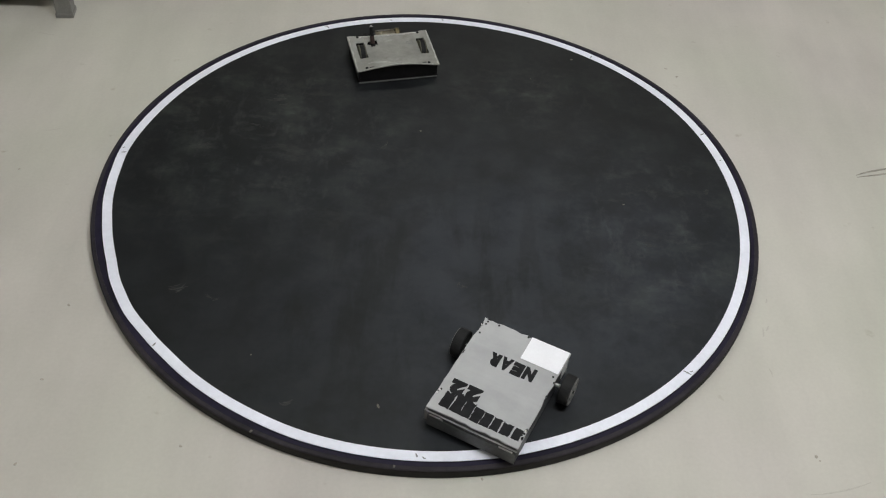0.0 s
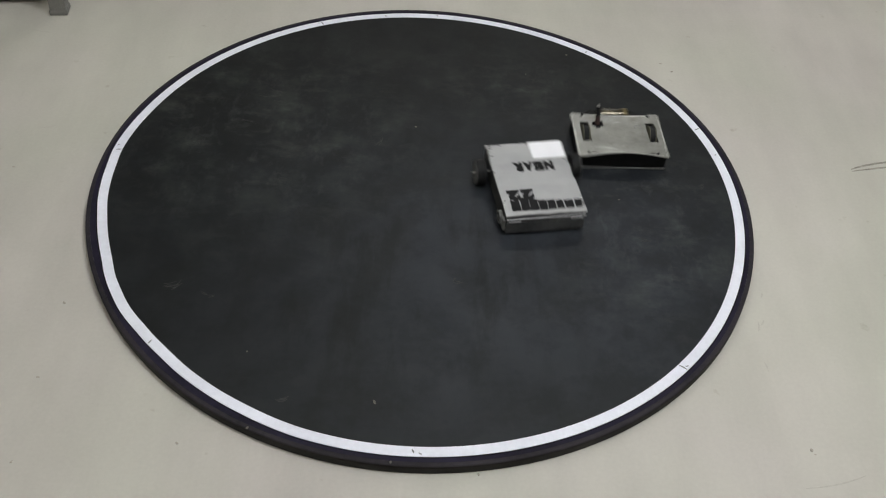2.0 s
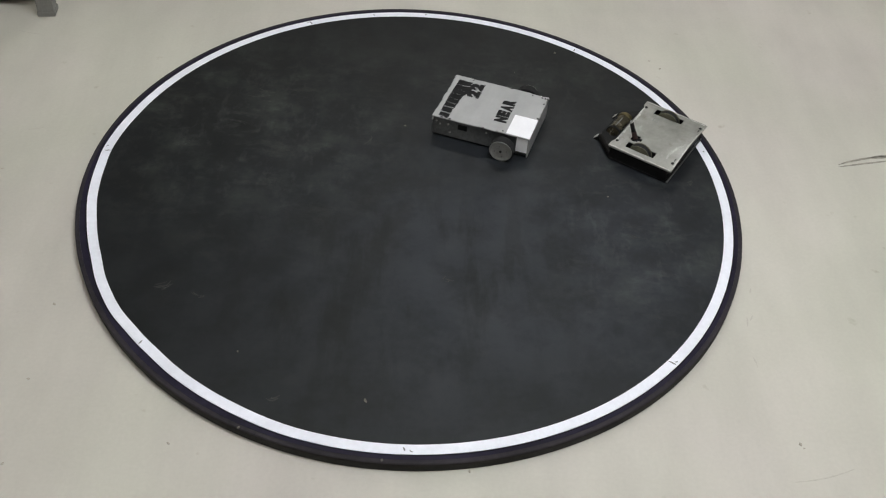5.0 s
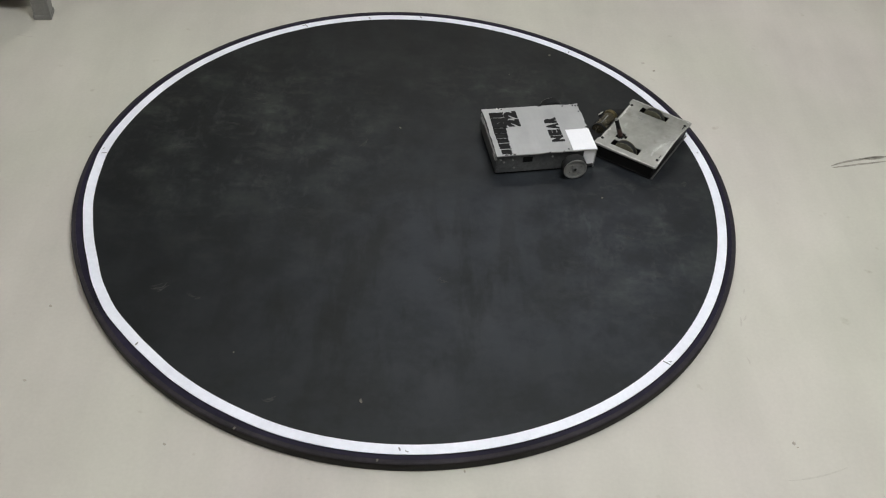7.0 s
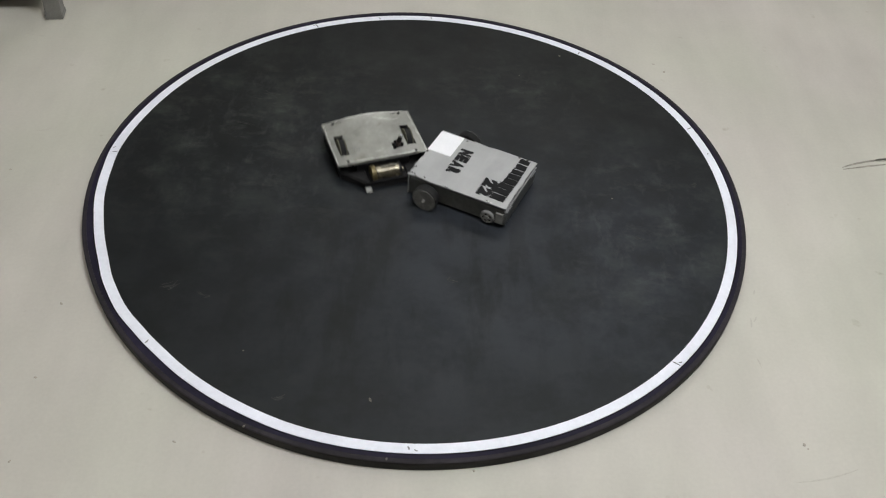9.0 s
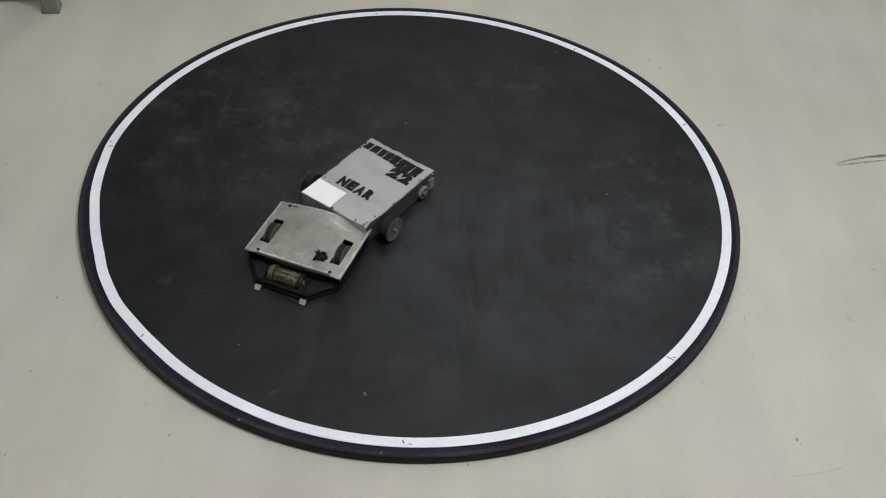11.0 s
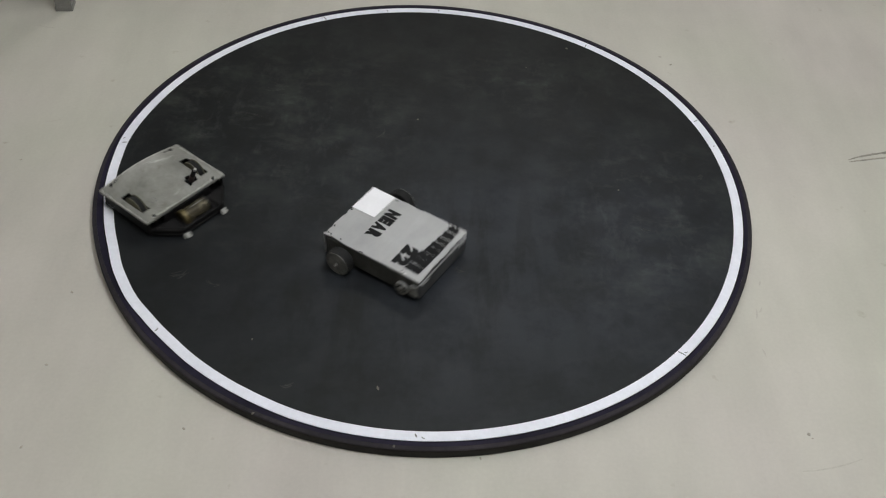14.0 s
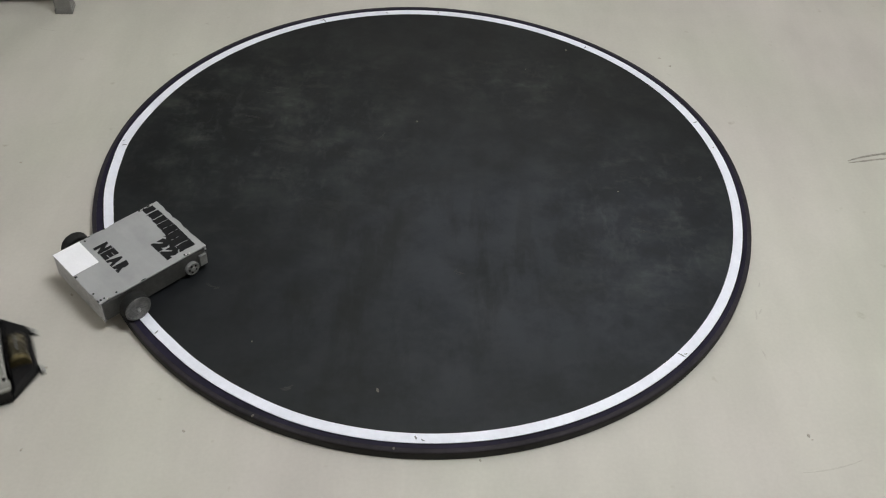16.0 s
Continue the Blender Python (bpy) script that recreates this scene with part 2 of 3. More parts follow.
def lathe(profile, steps=40, axis="Z"):
    """Turns a profile of (radius, height) into a closed body."""
    bm = bmesh.new()
    rings = []
    for r, z in profile:
        rings.append([bm.verts.new((r * math.cos(2 * math.pi * i / steps), r * math.sin(2 * math.pi * i / steps), z)) for i in range(steps)])
    for a, b in zip(rings, rings[1:]):
        for i in range(steps):
            j = (i + 1) % steps
            bm.faces.new((a[i], a[j], b[j], b[i]))
    bm.faces.new(list(reversed(rings[0])))
    bm.faces.new(rings[-1])
    bmesh.ops.recalc_face_normals(bm, faces=bm.faces[:])
    if axis == "X":
        bm.transform(Matrix.Rotation(math.pi / 2, 4, "Y"))
    if axis == "Y":
        bm.transform(Matrix.Rotation(-math.pi / 2, 4, "X"))
    return bm


def prism(outline, z0, z1, bevel=0.0):
    bm = bmesh.new()
    low = [bm.verts.new((x, y, z0)) for x, y in outline]
    top = [bm.verts.new((x, y, z1)) for x, y in outline]
    n = len(outline)
    for i in range(n):
        bm.faces.new((low[i], low[(i + 1) % n], top[(i + 1) % n], top[i]))
    bm.faces.new(top)
    bm.faces.new(list(reversed(low)))
    bmesh.ops.recalc_face_normals(bm, faces=bm.faces[:])
    if bevel:
        bmesh.ops.bevel(bm, geom=bm.edges[:], offset=bevel, segments=1, affect="EDGES")
    return bm


def rod(a, b, r, steps=14, r2=None):
    a, b = Vector(a), Vector(b)
    bm = bmesh.new()
    bmesh.ops.create_cone(bm, cap_ends=True, segments=steps, radius1=r, radius2=r if r2 is None else r2, depth=(b - a).length)
    bm.transform(Matrix.Translation((a + b) / 2) @ (b - a).to_track_quat("Z", "Y").to_matrix().to_4x4())
    return bm


def lump(x, y, z, r, flat=0.35, stretch=1.0, turn=0.0, seed=0):
    rng = random.Random(seed)
    bm = bmesh.new()
    bmesh.ops.create_icosphere(bm, subdivisions=2, radius=r)
    for v in bm.verts:
        k = 1 + 0.35 * (rng.random() - 0.5)
        v.co = Vector((v.co.x * stretch * k, v.co.y * k, max(-0.2 * r, v.co.z * flat * k)))
    bm.transform(pose(x, y, z + 0.2 * r, 0, 0, turn))
    return bm


def strip(points, width, z, thick=0.0004):
    """A thin tapered streak along a line of points."""
    bm = bmesh.new()
    n = len(points)
    rows = []
    for i, p in enumerate(points):
        q0, q1 = Vector(points[max(0, i - 1)]), Vector(points[min(n - 1, i + 1)])
        d = (q1 - q0).normalized()
        w = width * 0.5 * (0.25 + math.sin(math.pi * (i + 0.5) / n))
        s = Vector((-d.y, d.x)) * w
        rows.append([bm.verts.new((p[0] + k * s.x, p[1] + k * s.y, z + t)) for k, t in ((-1, 0), (-0.6, thick), (0.6, thick), (1, 0))])
    for a, b in zip(rows, rows[1:]):
        for k in range(3):
            bm.faces.new((a[k], b[k], b[k + 1], a[k + 1]))
    bmesh.ops.recalc_face_normals(bm, faces=bm.faces[:])
    return bm


def arc_points(x, y, length, turn, bend=0.2, n=7):
    out = []
    for i in range(n):
        u = i / (n - 1) - 0.5
        px, py = u * length, bend * length * (u * u * 4 - 1) * 0.5
        c, s = math.cos(radians(turn)), math.sin(radians(turn))
        out.append((x + c * px - s * py, y + s * px + c * py))
    return out


def lettering(name, text, size, x, y, z, width, mat, parent, label="", bold=0.0022, gap=0.0008):
    """Raised stencil letters read from the robot's nose: each in a cell of its own, in one mesh."""
    bm = bmesh.new()
    cell = (width - gap * (len(text) - 1)) / len(text)
    for i, ch in enumerate(text):
        cu = bpy.data.curves.new(name, "FONT")
        cu.body, cu.size, cu.align_x = ch, size, "CENTER"
        cu.extrude, cu.offset, cu.resolution_u = 0.00025, bold, 3
        ob = bpy.data.objects.new(name, cu)
        scene.collection.objects.link(ob)
        me = bpy.data.meshes.new_from_object(ob.evaluated_get(bpy.context.evaluated_depsgraph_get()))
        bpy.data.objects.remove(ob)
        xs, ys = [v.co.x for v in me.vertices], [v.co.y for v in me.vertices]
        fit = Matrix.Diagonal((cell / (max(xs) - min(xs)), size / (max(ys) - min(ys)), 1, 1)) @ Matrix.Translation((-(max(xs) + min(xs)) / 2, -(max(ys) + min(ys)) / 2, 0))
        me.transform(pose(x, y, z, 0, 0, 180) @ Matrix.Translation(((i + 0.5) * cell + i * gap - width / 2, 0.0006 * (i % 2), 0)) @ fit)
        bm.from_mesh(me)
        bpy.data.meshes.remove(me)
    return part(name, bm, mat, parent, label)


# ---- room ----
X0, X1, Y0, Y1 = -3.4, 3.2, -2.6, 3.6
floor = tagged(part("floor", box(X0, X1, Y0, Y1, -0.06, 0.0), MAT_FLOOR), "cream vinyl floor with scuffs and dirt specks", "floor", kind="structure")
tagged(part("ceiling", box(X0, X1, Y0, Y1, ROOM_H, ROOM_H + 0.1), MAT_CEIL), "plain white ceiling", "ceiling", kind="structure")
for nm, b in (("wall_north", (X0, X1, Y1, Y1 + 0.12, -0.06, ROOM_H + 0.1)), ("wall_south", (X0, X1, Y0 - 0.12, Y0, -0.06, ROOM_H + 0.1)),
              ("wall_west", (X0 - 0.12, X0, Y0 - 0.12, Y1 + 0.12, -0.06, ROOM_H + 0.1)), ("wall_east", (X1, X1 + 0.12, Y0 - 0.12, Y1 + 0.12, -0.06, ROOM_H + 0.1))):
    tagged(part(nm, box(*b), MAT_WALL), "plain cream painted wall", "wall", kind="structure")


def ceiling_light(x, y):
    e = tagged(new("ceiling_light"), "white ceiling light with a glowing diffuser", "ceiling light", group="ceiling lights")
    e.matrix_world = pose(x, y, ROOM_H)
    fr = box(-0.63, 0.63, -0.30, 0.30, -0.05, -0.002, 0.006)
    part("housing", fr, MAT_WHITE, e)
    part("diffuser", box(-0.59, 0.59, -0.26, 0.26, -0.062, -0.0505, 0.003), MAT_GLOW, e)
    return e


for lx, ly, _w in LAMPS:
    ceiling_light(lx, ly)

# streaks and specks that lie on the floor
for pts, w in (([(0.850, 0.130), (0.866, 0.138), (0.884, 0.145), (0.905, 0.152), (0.928, 0.158), (0.955, 0.164), (0.99, 0.17)], 0.0045),
               ([(0.850, 0.124), (0.868, 0.129), (0.886, 0.133), (0.905, 0.138), (0.930, 0.143), (0.96, 0.150), (1.0, 0.158)], 0.004),
               ([(0.925, 0.157), (0.94, 0.160), (0.955, 0.163), (0.97, 0.166)], 0.009)):
    part("scuff_mark", strip(pts, w, 0.0003), MAT_STREAK, floor)
for i, (x, y, r) in enumerate(((0.515, 0.469, 0.0035), (0.535, 0.440, 0.004), (0.600, -0.542, 0.004), (-0.583, -0.317, 0.0035), (-0.579, -0.470, 0.003),
                               (-0.773, 0.013, 0.003), (-0.570, -0.620, 0.003), (0.096, -0.608, 0.003), (-0.345, -0.577, 0.003), (0.604, -0.549, 0.002))):
    s = lump(x, y, 0.0, r * 0.65, 0.3, 1.4, 40 * i, i)
    tagged(part("dirt_speck", s, MAT_DIRT), "small brown crumb of dirt on the floor", "dirt", group="dirt specks on the floor")
for x, y, ln, tn in ((-0.747, 0.137, 0.03, 20), (-0.86, 0.47, 0.05, -10), (0.623, -0.595, 0.10, 15), (0.592, -0.227, 0.012, 70), (0.571, -0.299, 0.022, 80), (0.580, -0.290, 0.014, 60), (0.566, -0.385, 0.022, 100)):
    part("scuff_mark", strip(arc_points(x, y, ln, tn, 0.08), 0.0024, 0.0003, 0.00015), MAT_FAINT, floor)


# ---- table whose leg stands behind the ring ----
def side_table():
    e = tagged(new("side_table"), "grey steel table leg with table above, behind the ring", "table")
    e.matrix_world = pose(-0.842, 0.535, 0.0, 0, 0, 6)
    for dx, dy in ((0, 0), (-1.1, 0), (0, 0.62), (-1.1, 0.62)):
        leg = part("leg", box(dx - 0.018, dx + 0.018, dy, dy + 0.036, 0.006, 0.72, 0.003), MAT_LEG, e)
        part("foot_cap", box(dx - 0.0195, dx + 0.0195, dy - 0.0015, dy + 0.0375, 0.0, 0.012, 0.002), MAT_LEG, leg)
    # shelf added low, and unseen top overhanging, to shade the floor by the leg
    part("shelf", box(-1.08, -0.022, 0.03, 0.64, 0.05, 0.07, 0.003), MAT_DARK, e, "dark lower shelf, added to shade the floor corner")
    part("tabletop", box(-1.22, 0.14, -0.14, 0.76, 0.72, 0.75, 0.004), MAT_TOP, e)


side_table()

# ---- sumo ring ----
TOP = 0.0185
R_OUT, R_LINE, R_IN = 0.610, 0.5941, 0.5760
WOBBLE = ((2, -0.0003, -0.0009), (3, -0.0007, 0.0011), (4, 0.0, 0.0005), (5, -0.0017, 0.0009), (6, -0.0003, 0.0001))


# where the hand-laid line strays from the board's circle: degrees, metres outwards
STRAY = ((-200, 0.0), (-186, 0.0028), (-180, 0.0), (-174, -0.0009), (-166, -0.0037), (-158, -0.0040), (-151, 0.0), (-145, 0.0012), (-138, -0.0023), (-133, -0.0036), (-127, -0.0026), (-118, -0.0022), (-106, 0.0))


def stray(a):
    d = (math.degrees(a) + 200) % 360 - 200
    for (a0, d0), (a1, d1) in zip(STRAY, STRAY[1:]):
        if a0 <= d <= a1:
            u = (d - a0) / (a1 - a0)
            return d0 + (d1 - d0) * u * u * (3 - 2 * u)
    return 0.0


def ring_point(r, a):
    k = 1 + sum(c * math.cos(n * a) + s * math.sin(n * a) for n, c, s in WOBBLE)
    q = r * k + (stray(a) if R_IN - 0.002 < r < R_LINE + 0.004 else 0.0)
    return q * math.cos(a), q * math.sin(a)


def ring_body(profile, steps=240, closed=False):
    """A body turned along the slightly uneven circle; the profile is (radius, height)."""
    bm = bmesh.new()
    rings = []
    for r, z in profile:
        rings.append([bm.verts.new((*ring_point(r, 2 * math.pi * i / steps), z)) for i in range(steps)])
    pairs = list(zip(rings, rings[1:]))
    if closed:
        pairs.append((rings[-1], rings[0]))
    for a, b in pairs:
        for i in range(steps):
            j = (i + 1) % steps
            bm.faces.new((a[i], a[j], b[j], b[i]))
    if not closed:
        bm.faces.new(rings[0])
        bm.faces.new(rings[-1])
    bmesh.ops.recalc_face_normals(bm, faces=bm.faces[:])
    return bm


def sumo_ring():
    e = tagged(new("sumo_ring"), "low round black board with white border line on the floor", "robot ring")
    part("board", ring_body([(R_OUT, 0.0), (R_OUT + 0.0006, 0.002), (R_OUT + 0.0006, TOP - 0.005), (R_OUT - 0.0005, TOP - 0.0028), (R_OUT - 0.0018, TOP - 0.0022)]), MAT_EDGE, e, "dark raw edge of the board")
    part("black_top", ring_body([(R_IN + 0.001, TOP - 0.0021), (R_IN + 0.001, TOP - 0.0002), (R_IN + 0.0004, TOP)]), MAT_RUBBER, e, "worn black playing surface with pale smudges")
    part("border_line", ring_body([(R_IN + 0.0012, TOP - 0.0021), (R_LINE, TOP - 0.0021), (R_LINE, TOP + 0.0002), (R_IN + 0.0012, TOP + 0.0002)], closed=True), MAT_LINE, e, "white painted border line")
    part("seam", ring_body([(R_LINE + 0.0002, TOP - 0.0021), (R_LINE + 0.0020, TOP - 0.0021), (R_LINE + 0.0020, TOP - 0.0009), (R_LINE + 0.0002, TOP - 0.0009)], closed=True), MAT_GROOVE, e, "black seam beside the line")
    part("rim", ring_body([(R_LINE + 0.0022, TOP - 0.0021), (R_OUT - 0.0072, TOP - 0.0021), (R_OUT - 0.0072, TOP), (R_LINE + 0.0022, TOP)], closed=True), MAT_BORDER, e, "dark violet rim outside the line")
    part("worn_rim", ring_body([(R_OUT - 0.0070, TOP - 0.0021), (R_OUT + 0.0006, TOP - 0.0021), (R_OUT + 0.0004, TOP - 0.0010), (R_OUT - 0.0012, TOP - 0.0001), (R_OUT - 0.0070, TOP - 0.0001)], closed=True), MAT_LIP, e, "worn grey-brown outer rim")
    for i, a in enumerate((114.9, 100.5, 88.9, 53.8, 21.0, 12.8, -44.2, -90.2, -136.2, 174.3)):
        t = radians(a)
        p0, p1 = ring_point(R_IN + 0.003 + 0.003 * (i % 3), t), ring_point(R_LINE - 0.002 - 0.004 * (i % 2), t + 0.004)
        part("tick_mark", strip([p0, ((p0[0] + p1[0]) / 2 + 0.0006, (p0[1] + p1[1]) / 2), p1], 0.0022, TOP + 0.0003, 0.0002), MAT_MARK, e)
    for i, a in enumerate((-89.0, 173.2, 115.6, -43.4)):
        x, y = ring_point(R_LINE - 0.006, radians(a))
        part("tick_mark", strip(arc_points(x, y, 0.006, a + 60, 0.3, 4), 0.0016, TOP + 0.0003, 0.0002), MAT_MARK, e)
    scuffs = ((0.064, -0.245, 0.022, -20, 0.5, 0.003), (0.056, -0.24, 0.012, 55, 0.2, 0.002), (-0.413, -0.281, 0.03, 15, 0.4, 0.003), (-0.405, -0.288, 0.022, 40, 0.3, 0.002),
              (-0.352, -0.298, 0.022, -25, 0.3, 0.003), (-0.342, -0.305, 0.014, 20, 0.3, 0.002), (-0.316, 0.254, 0.06, 5, 0.3, 0.004), (-0.31, 0.27, 0.045, -12, 0.3, 0.003),
              (-0.30, 0.236, 0.04, 20, 0.4, 0.003), (-0.092, 0.121, 0.035, 70, 0.2, 0.0025), (-0.085, 0.16, 0.03, 80, 0.1, 0.002), (0.528, 0.032, 0.02, 40, 0.3, 0.005),
              (-0.36, 0.16, 0.05, 160, 0.3, 0.0025), (-0.45, 0.09, 0.05, 30, 0.3, 0.0025), (-0.20, -0.50, 0.02, 15, 0.5, 0.004), (0.40, -0.12, 0.03, -30, 0.3, 0.003))
    rg = random.Random(31)
    for x, y, ln, tn, bd, w in scuffs:
        wisp = bmesh.new()
        for k in range(4):
            dx, dy = (rg.random() - 0.5) * 0.30 * ln, (rg.random() - 0.5) * 2.6 * w
            join(wisp, strip(arc_points(x + dx, y + dy, ln * (0.35 + 0.65 * rg.random()), tn + rg.uniform(-16, 16), bd * rg.uniform(0.3, 1.3)), w * rg.uniform(0.25, 0.6), TOP + 0.0001 + 0.00004 * k, 0.00012))
        part("scuff_mark", wisp, MAT_SCUFF, e)
    return e


sumo_ring()
for i, (x, y, r, st) in enumerate(((0.299, 0.456, 0.004, 1.0), (-0.267, -0.416, 0.0022, 1.2), (-0.062, -0.502, 0.0028, 2.2), (-0.024, 0.172, 0.003, 1.3),
                                   (0.363, -0.016, 0.0024, 1.3), (0.205, 0.374, 0.0022, 1.0), (-0.244, -0.558, 0.003, 1.4), (-0.032, -0.6055, 0.003, 1.2))):
    z = TOP + (0.0003 if math.hypot(x, y) > 0.57 else 0.0)
    tagged(part("crumb", lump(x, y, z, r * 0.65, 0.4, st, 50 + 31 * i, 20 + i), MAT_CRUMB), "tiny pale crumb of debris on the ring", "debris", group="crumbs on the ring")


# ---- robots ----
def drive_wheel(name, x, y, r, width, parent, side):
    w = new(name)
    w.parent = parent
    w.matrix_basis = pose(x, y, r)
    hw = width / 2
    part("tyre", lathe([(r * 0.80, -hw * 0.92), (r * 0.95, -hw), (r, -hw * 0.8), (r, hw * 0.8), (r * 0.95, hw), (r * 0.80, hw * 0.92)], 36, "X"), MAT_TYRE, w)
    out = [(r * 0.80, hw * 0.9), (r * 0.95, hw * 1.0), (r * 0.94, hw * 1.08), (r * 0.82, hw * 1.10), (r * 0.78, hw * 1.0)]
    disc = [(r * 0.78, -hw * 0.6), (r * 0.78, hw * 1.0), (r * 0.74, hw * 0.98), (r * 0.22, hw * 0.98), (r * 0.20, hw * 1.02), (r * 0.10, hw * 1.03)]
    if side < 0:
        out, disc = [(a, -b) for a, b in out], [(a, -b) for a, b in disc]
    ring = lathe(out, 36, "X")
    bmesh.ops.delete(ring, geom=[f for f in ring.faces if len(f.verts) > 4], context="FACES_ONLY")
    # sidewall and disc are darker on the -x wheel
    part("sidewall", ring, MAT_WALLRING if side > 0 else MAT_RIM_DARK, w, "dusty grey sidewall")
    part("rim", lathe(disc, 30, "X"), MAT_RIM if side > 0 else MAT_RIM_DARK, w)
    hub = lathe([(r * 0.10, -0.003), (r * 0.10, 0.0015), (r * 0.07, 0.002)], 12, "X")
    hub.transform(Matrix.Translation((side * hw * 1.05, 0, 0)))
    part("hub", hub, MAT_HUB if side < 0 else MAT_DARK, w, "small hub nut")
    if side < 0:
        part("axle_end", rod((-hw * 1.05, 0, 0), (-hw * 1.05 - 0.006, 0, 0), r * 0.06, 10), MAT_STEEL, w, "bright axle end")
    for k in range(4):
        a = math.pi / 2 * k + 0.4
        b = lathe([(r * 0.045, -0.001), (r * 0.045, 0.0012)], 8, "X")
        b.transform(Matrix.Translation((side * (hw * 0.92 + 0.0004), r * 0.52 * math.cos(a), r * 0.48 * math.sin(a))))
        part("bolt", b, MAT_BOLT, w)
    return w


def box_robot():
    """Grey box robot; nose along +y, base at z = 0."""
    e = tagged(new("box_robot"), "grey box robot with stencilled letters and white paper patch", "sumo robot")
    W2, L2, H = 0.0735, 0.099, 0.048
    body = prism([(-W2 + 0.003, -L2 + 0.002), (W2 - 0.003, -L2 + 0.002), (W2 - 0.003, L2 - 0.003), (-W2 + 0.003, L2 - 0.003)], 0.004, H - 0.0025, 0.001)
    part("body", body, MAT_SIDE, e, "mottled dark grey side panels")
    rng = random.Random(5)
    top = []
    for (ax, ay), (bx, by) in (((-W2, -L2), (W2, -L2)), ((W2, -L2), (W2, L2)), ((W2, L2), (-W2, L2)), ((-W2, L2), (-W2, -L2))):
        n = 14
        nx, ny = (ay - by), (bx - ax)
        ln = math.hypot(nx, ny)
        for i in range(n):
            u = i / n
            d = 0.0 if i == 0 else (rng.random() ** 4) * 0.0030
            top.append((ax + (bx - ax) * u + nx / ln * d, ay + (by - ay) * u + ny / ln * d))
    part("top_plate", prism(top, H - 0.0022, H, 0.0), MAT_PAINT, e, "grey painted top plate with chipped edges")
    part("front_plate", box(-W2 + 0.001, W2 - 0.001, L2 - 0.0028, L2 - 0.0008, 0.003, H - 0.0024, 0.0006), MAT_FRONT, e, "dull aluminium front plate")
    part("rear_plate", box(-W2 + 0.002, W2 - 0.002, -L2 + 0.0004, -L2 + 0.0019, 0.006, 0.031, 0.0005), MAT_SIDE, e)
    part("rear_lip", box(-W2 + 0.001, W2 - 0.001, -L2 - 0.0004, -L2 + 0.0018, 0.0375, 0.0395, 0.0004), MAT_FRONT, e)
    for s in (-1, 1):
        part("clip", box(s * 0.056 - 0.011, s * 0.056 + 0.011, -L2 - 0.0012, -L2 + 0.0003, 0.032, 0.035, 0.0004), MAT_FRONT, e)
    # paper patch folded over the edge
    part("paper_patch", prism([(0.009, 0.0515), (0.0715, 0.0512), (0.0722, 0.0988), (0.0085, 0.0985)], H + 0.0003, H + 0.0008), MAT_PAPER, e, "white paper patch taped on the top plate")
    part("paper_flap", box(W2 - 0.0028, W2 - 0.0016, 0.0735, L2 - 0.002, 0.012, H - 0.003, 0.0004), MAT_PAPER, e, "paper folded down the side")
    lettering("lettering", "NEAR", 0.0255, 0.0045, 0.0300, H + 0.0004, 0.0760, MAT_INK, e, "black stencilled letters NEAR", 0.0022, 0.0016)
    lettering("lettering", "22", 0.0270, -0.0365, -0.0455, H + 0.0004, 0.0490, MAT_INK, e, "black stencilled number 22", 0.0027, 0.0022)
    # an unreadable word: plain bars of letter size
    for i, (x0, x1, y0, y1) in enumerate(((0.0560, 0.0690, -0.0880, -0.0690), (0.0375, 0.0535, -0.0890, -0.0680), (0.0220, 0.0362, -0.0890, -0.0670), (0.0060, 0.0212, -0.0895, -0.0660),
                                          (-0.0100, 0.0064, -0.0895, -0.0650), (-0.0260, -0.0096, -0.0890, -0.0605), (-0.0425, -0.0256, -0.0885, -0.0545), (-0.0600, -0.0430, -0.0880, -0.0600))):
        rg = random.Random(70 + i)
        y1 += 0.002
        n = 5
        edge = [(x0 + (x1 - x0) * k / n, y0 + 0.0013 * rg.random()) for k in range(n)] + [(x1 - 0.0016 * rg.random() ** 2, y0 + (y1 - y0) * k / n) for k in range(n)]
        edge += [(x1 + (x0 - x1) * k / n, y1 - 0.0034 * rg.random() ** 2) for k in range(n)] + [(x0 + 0.0016 * rg.random() ** 2, y1 + (y0 - y1) * k / n) for k in range(n)]
        part("word_bar", prism(edge, H + 0.0002, H + 0.0007), MAT_INK, e)
    for x, y in ((-0.066, 0.093), (-0.047, 0.0945), (0.003, 0.0955), (-0.0675, 0.066), (0.067, 0.0435), (-0.069, -0.060), (0.0685, -0.075), (-0.0665, 0.0868)):
        part("screw", _at(lathe([(0.0017, 0), (0.0017, 0.0007), (0.001, 0.001)], 8), x, y, H), MAT_DARK, e)
    for i, (x, y, a, b) in enumerate(((0.0715, -0.080, 0.0016, 0.004), (0.0700, -0.071, 0.003, 0.0022), (0.0715, -0.064, 0.0018, 0.004), (0.0722, 0.005, 0.001, 0.003),
                                     (0.0720, 0.033, 0.0012, 0.003), (0.004, 0.0972, 0.004, 0.0014), (-0.0655, 0.0975, 0.004, 0.001), (-0.0715, -0.0635, 0.0014, 0.004), (-0.0722, 0.02, 0.001, 0.005), (0.066, -0.0755, 0.0024, 0.0012))):
        rg = random.Random(40 + i)
        part("paint_chip", prism([(x + a * k * math.cos(u), y + b * k * math.sin(u)) for u in [2 * math.pi * q / 9 for q in range(9)] for k in (0.7 + 0.5 * rg.random(),)], H - 0.0004, H + 0.0003), MAT_DARK, e)
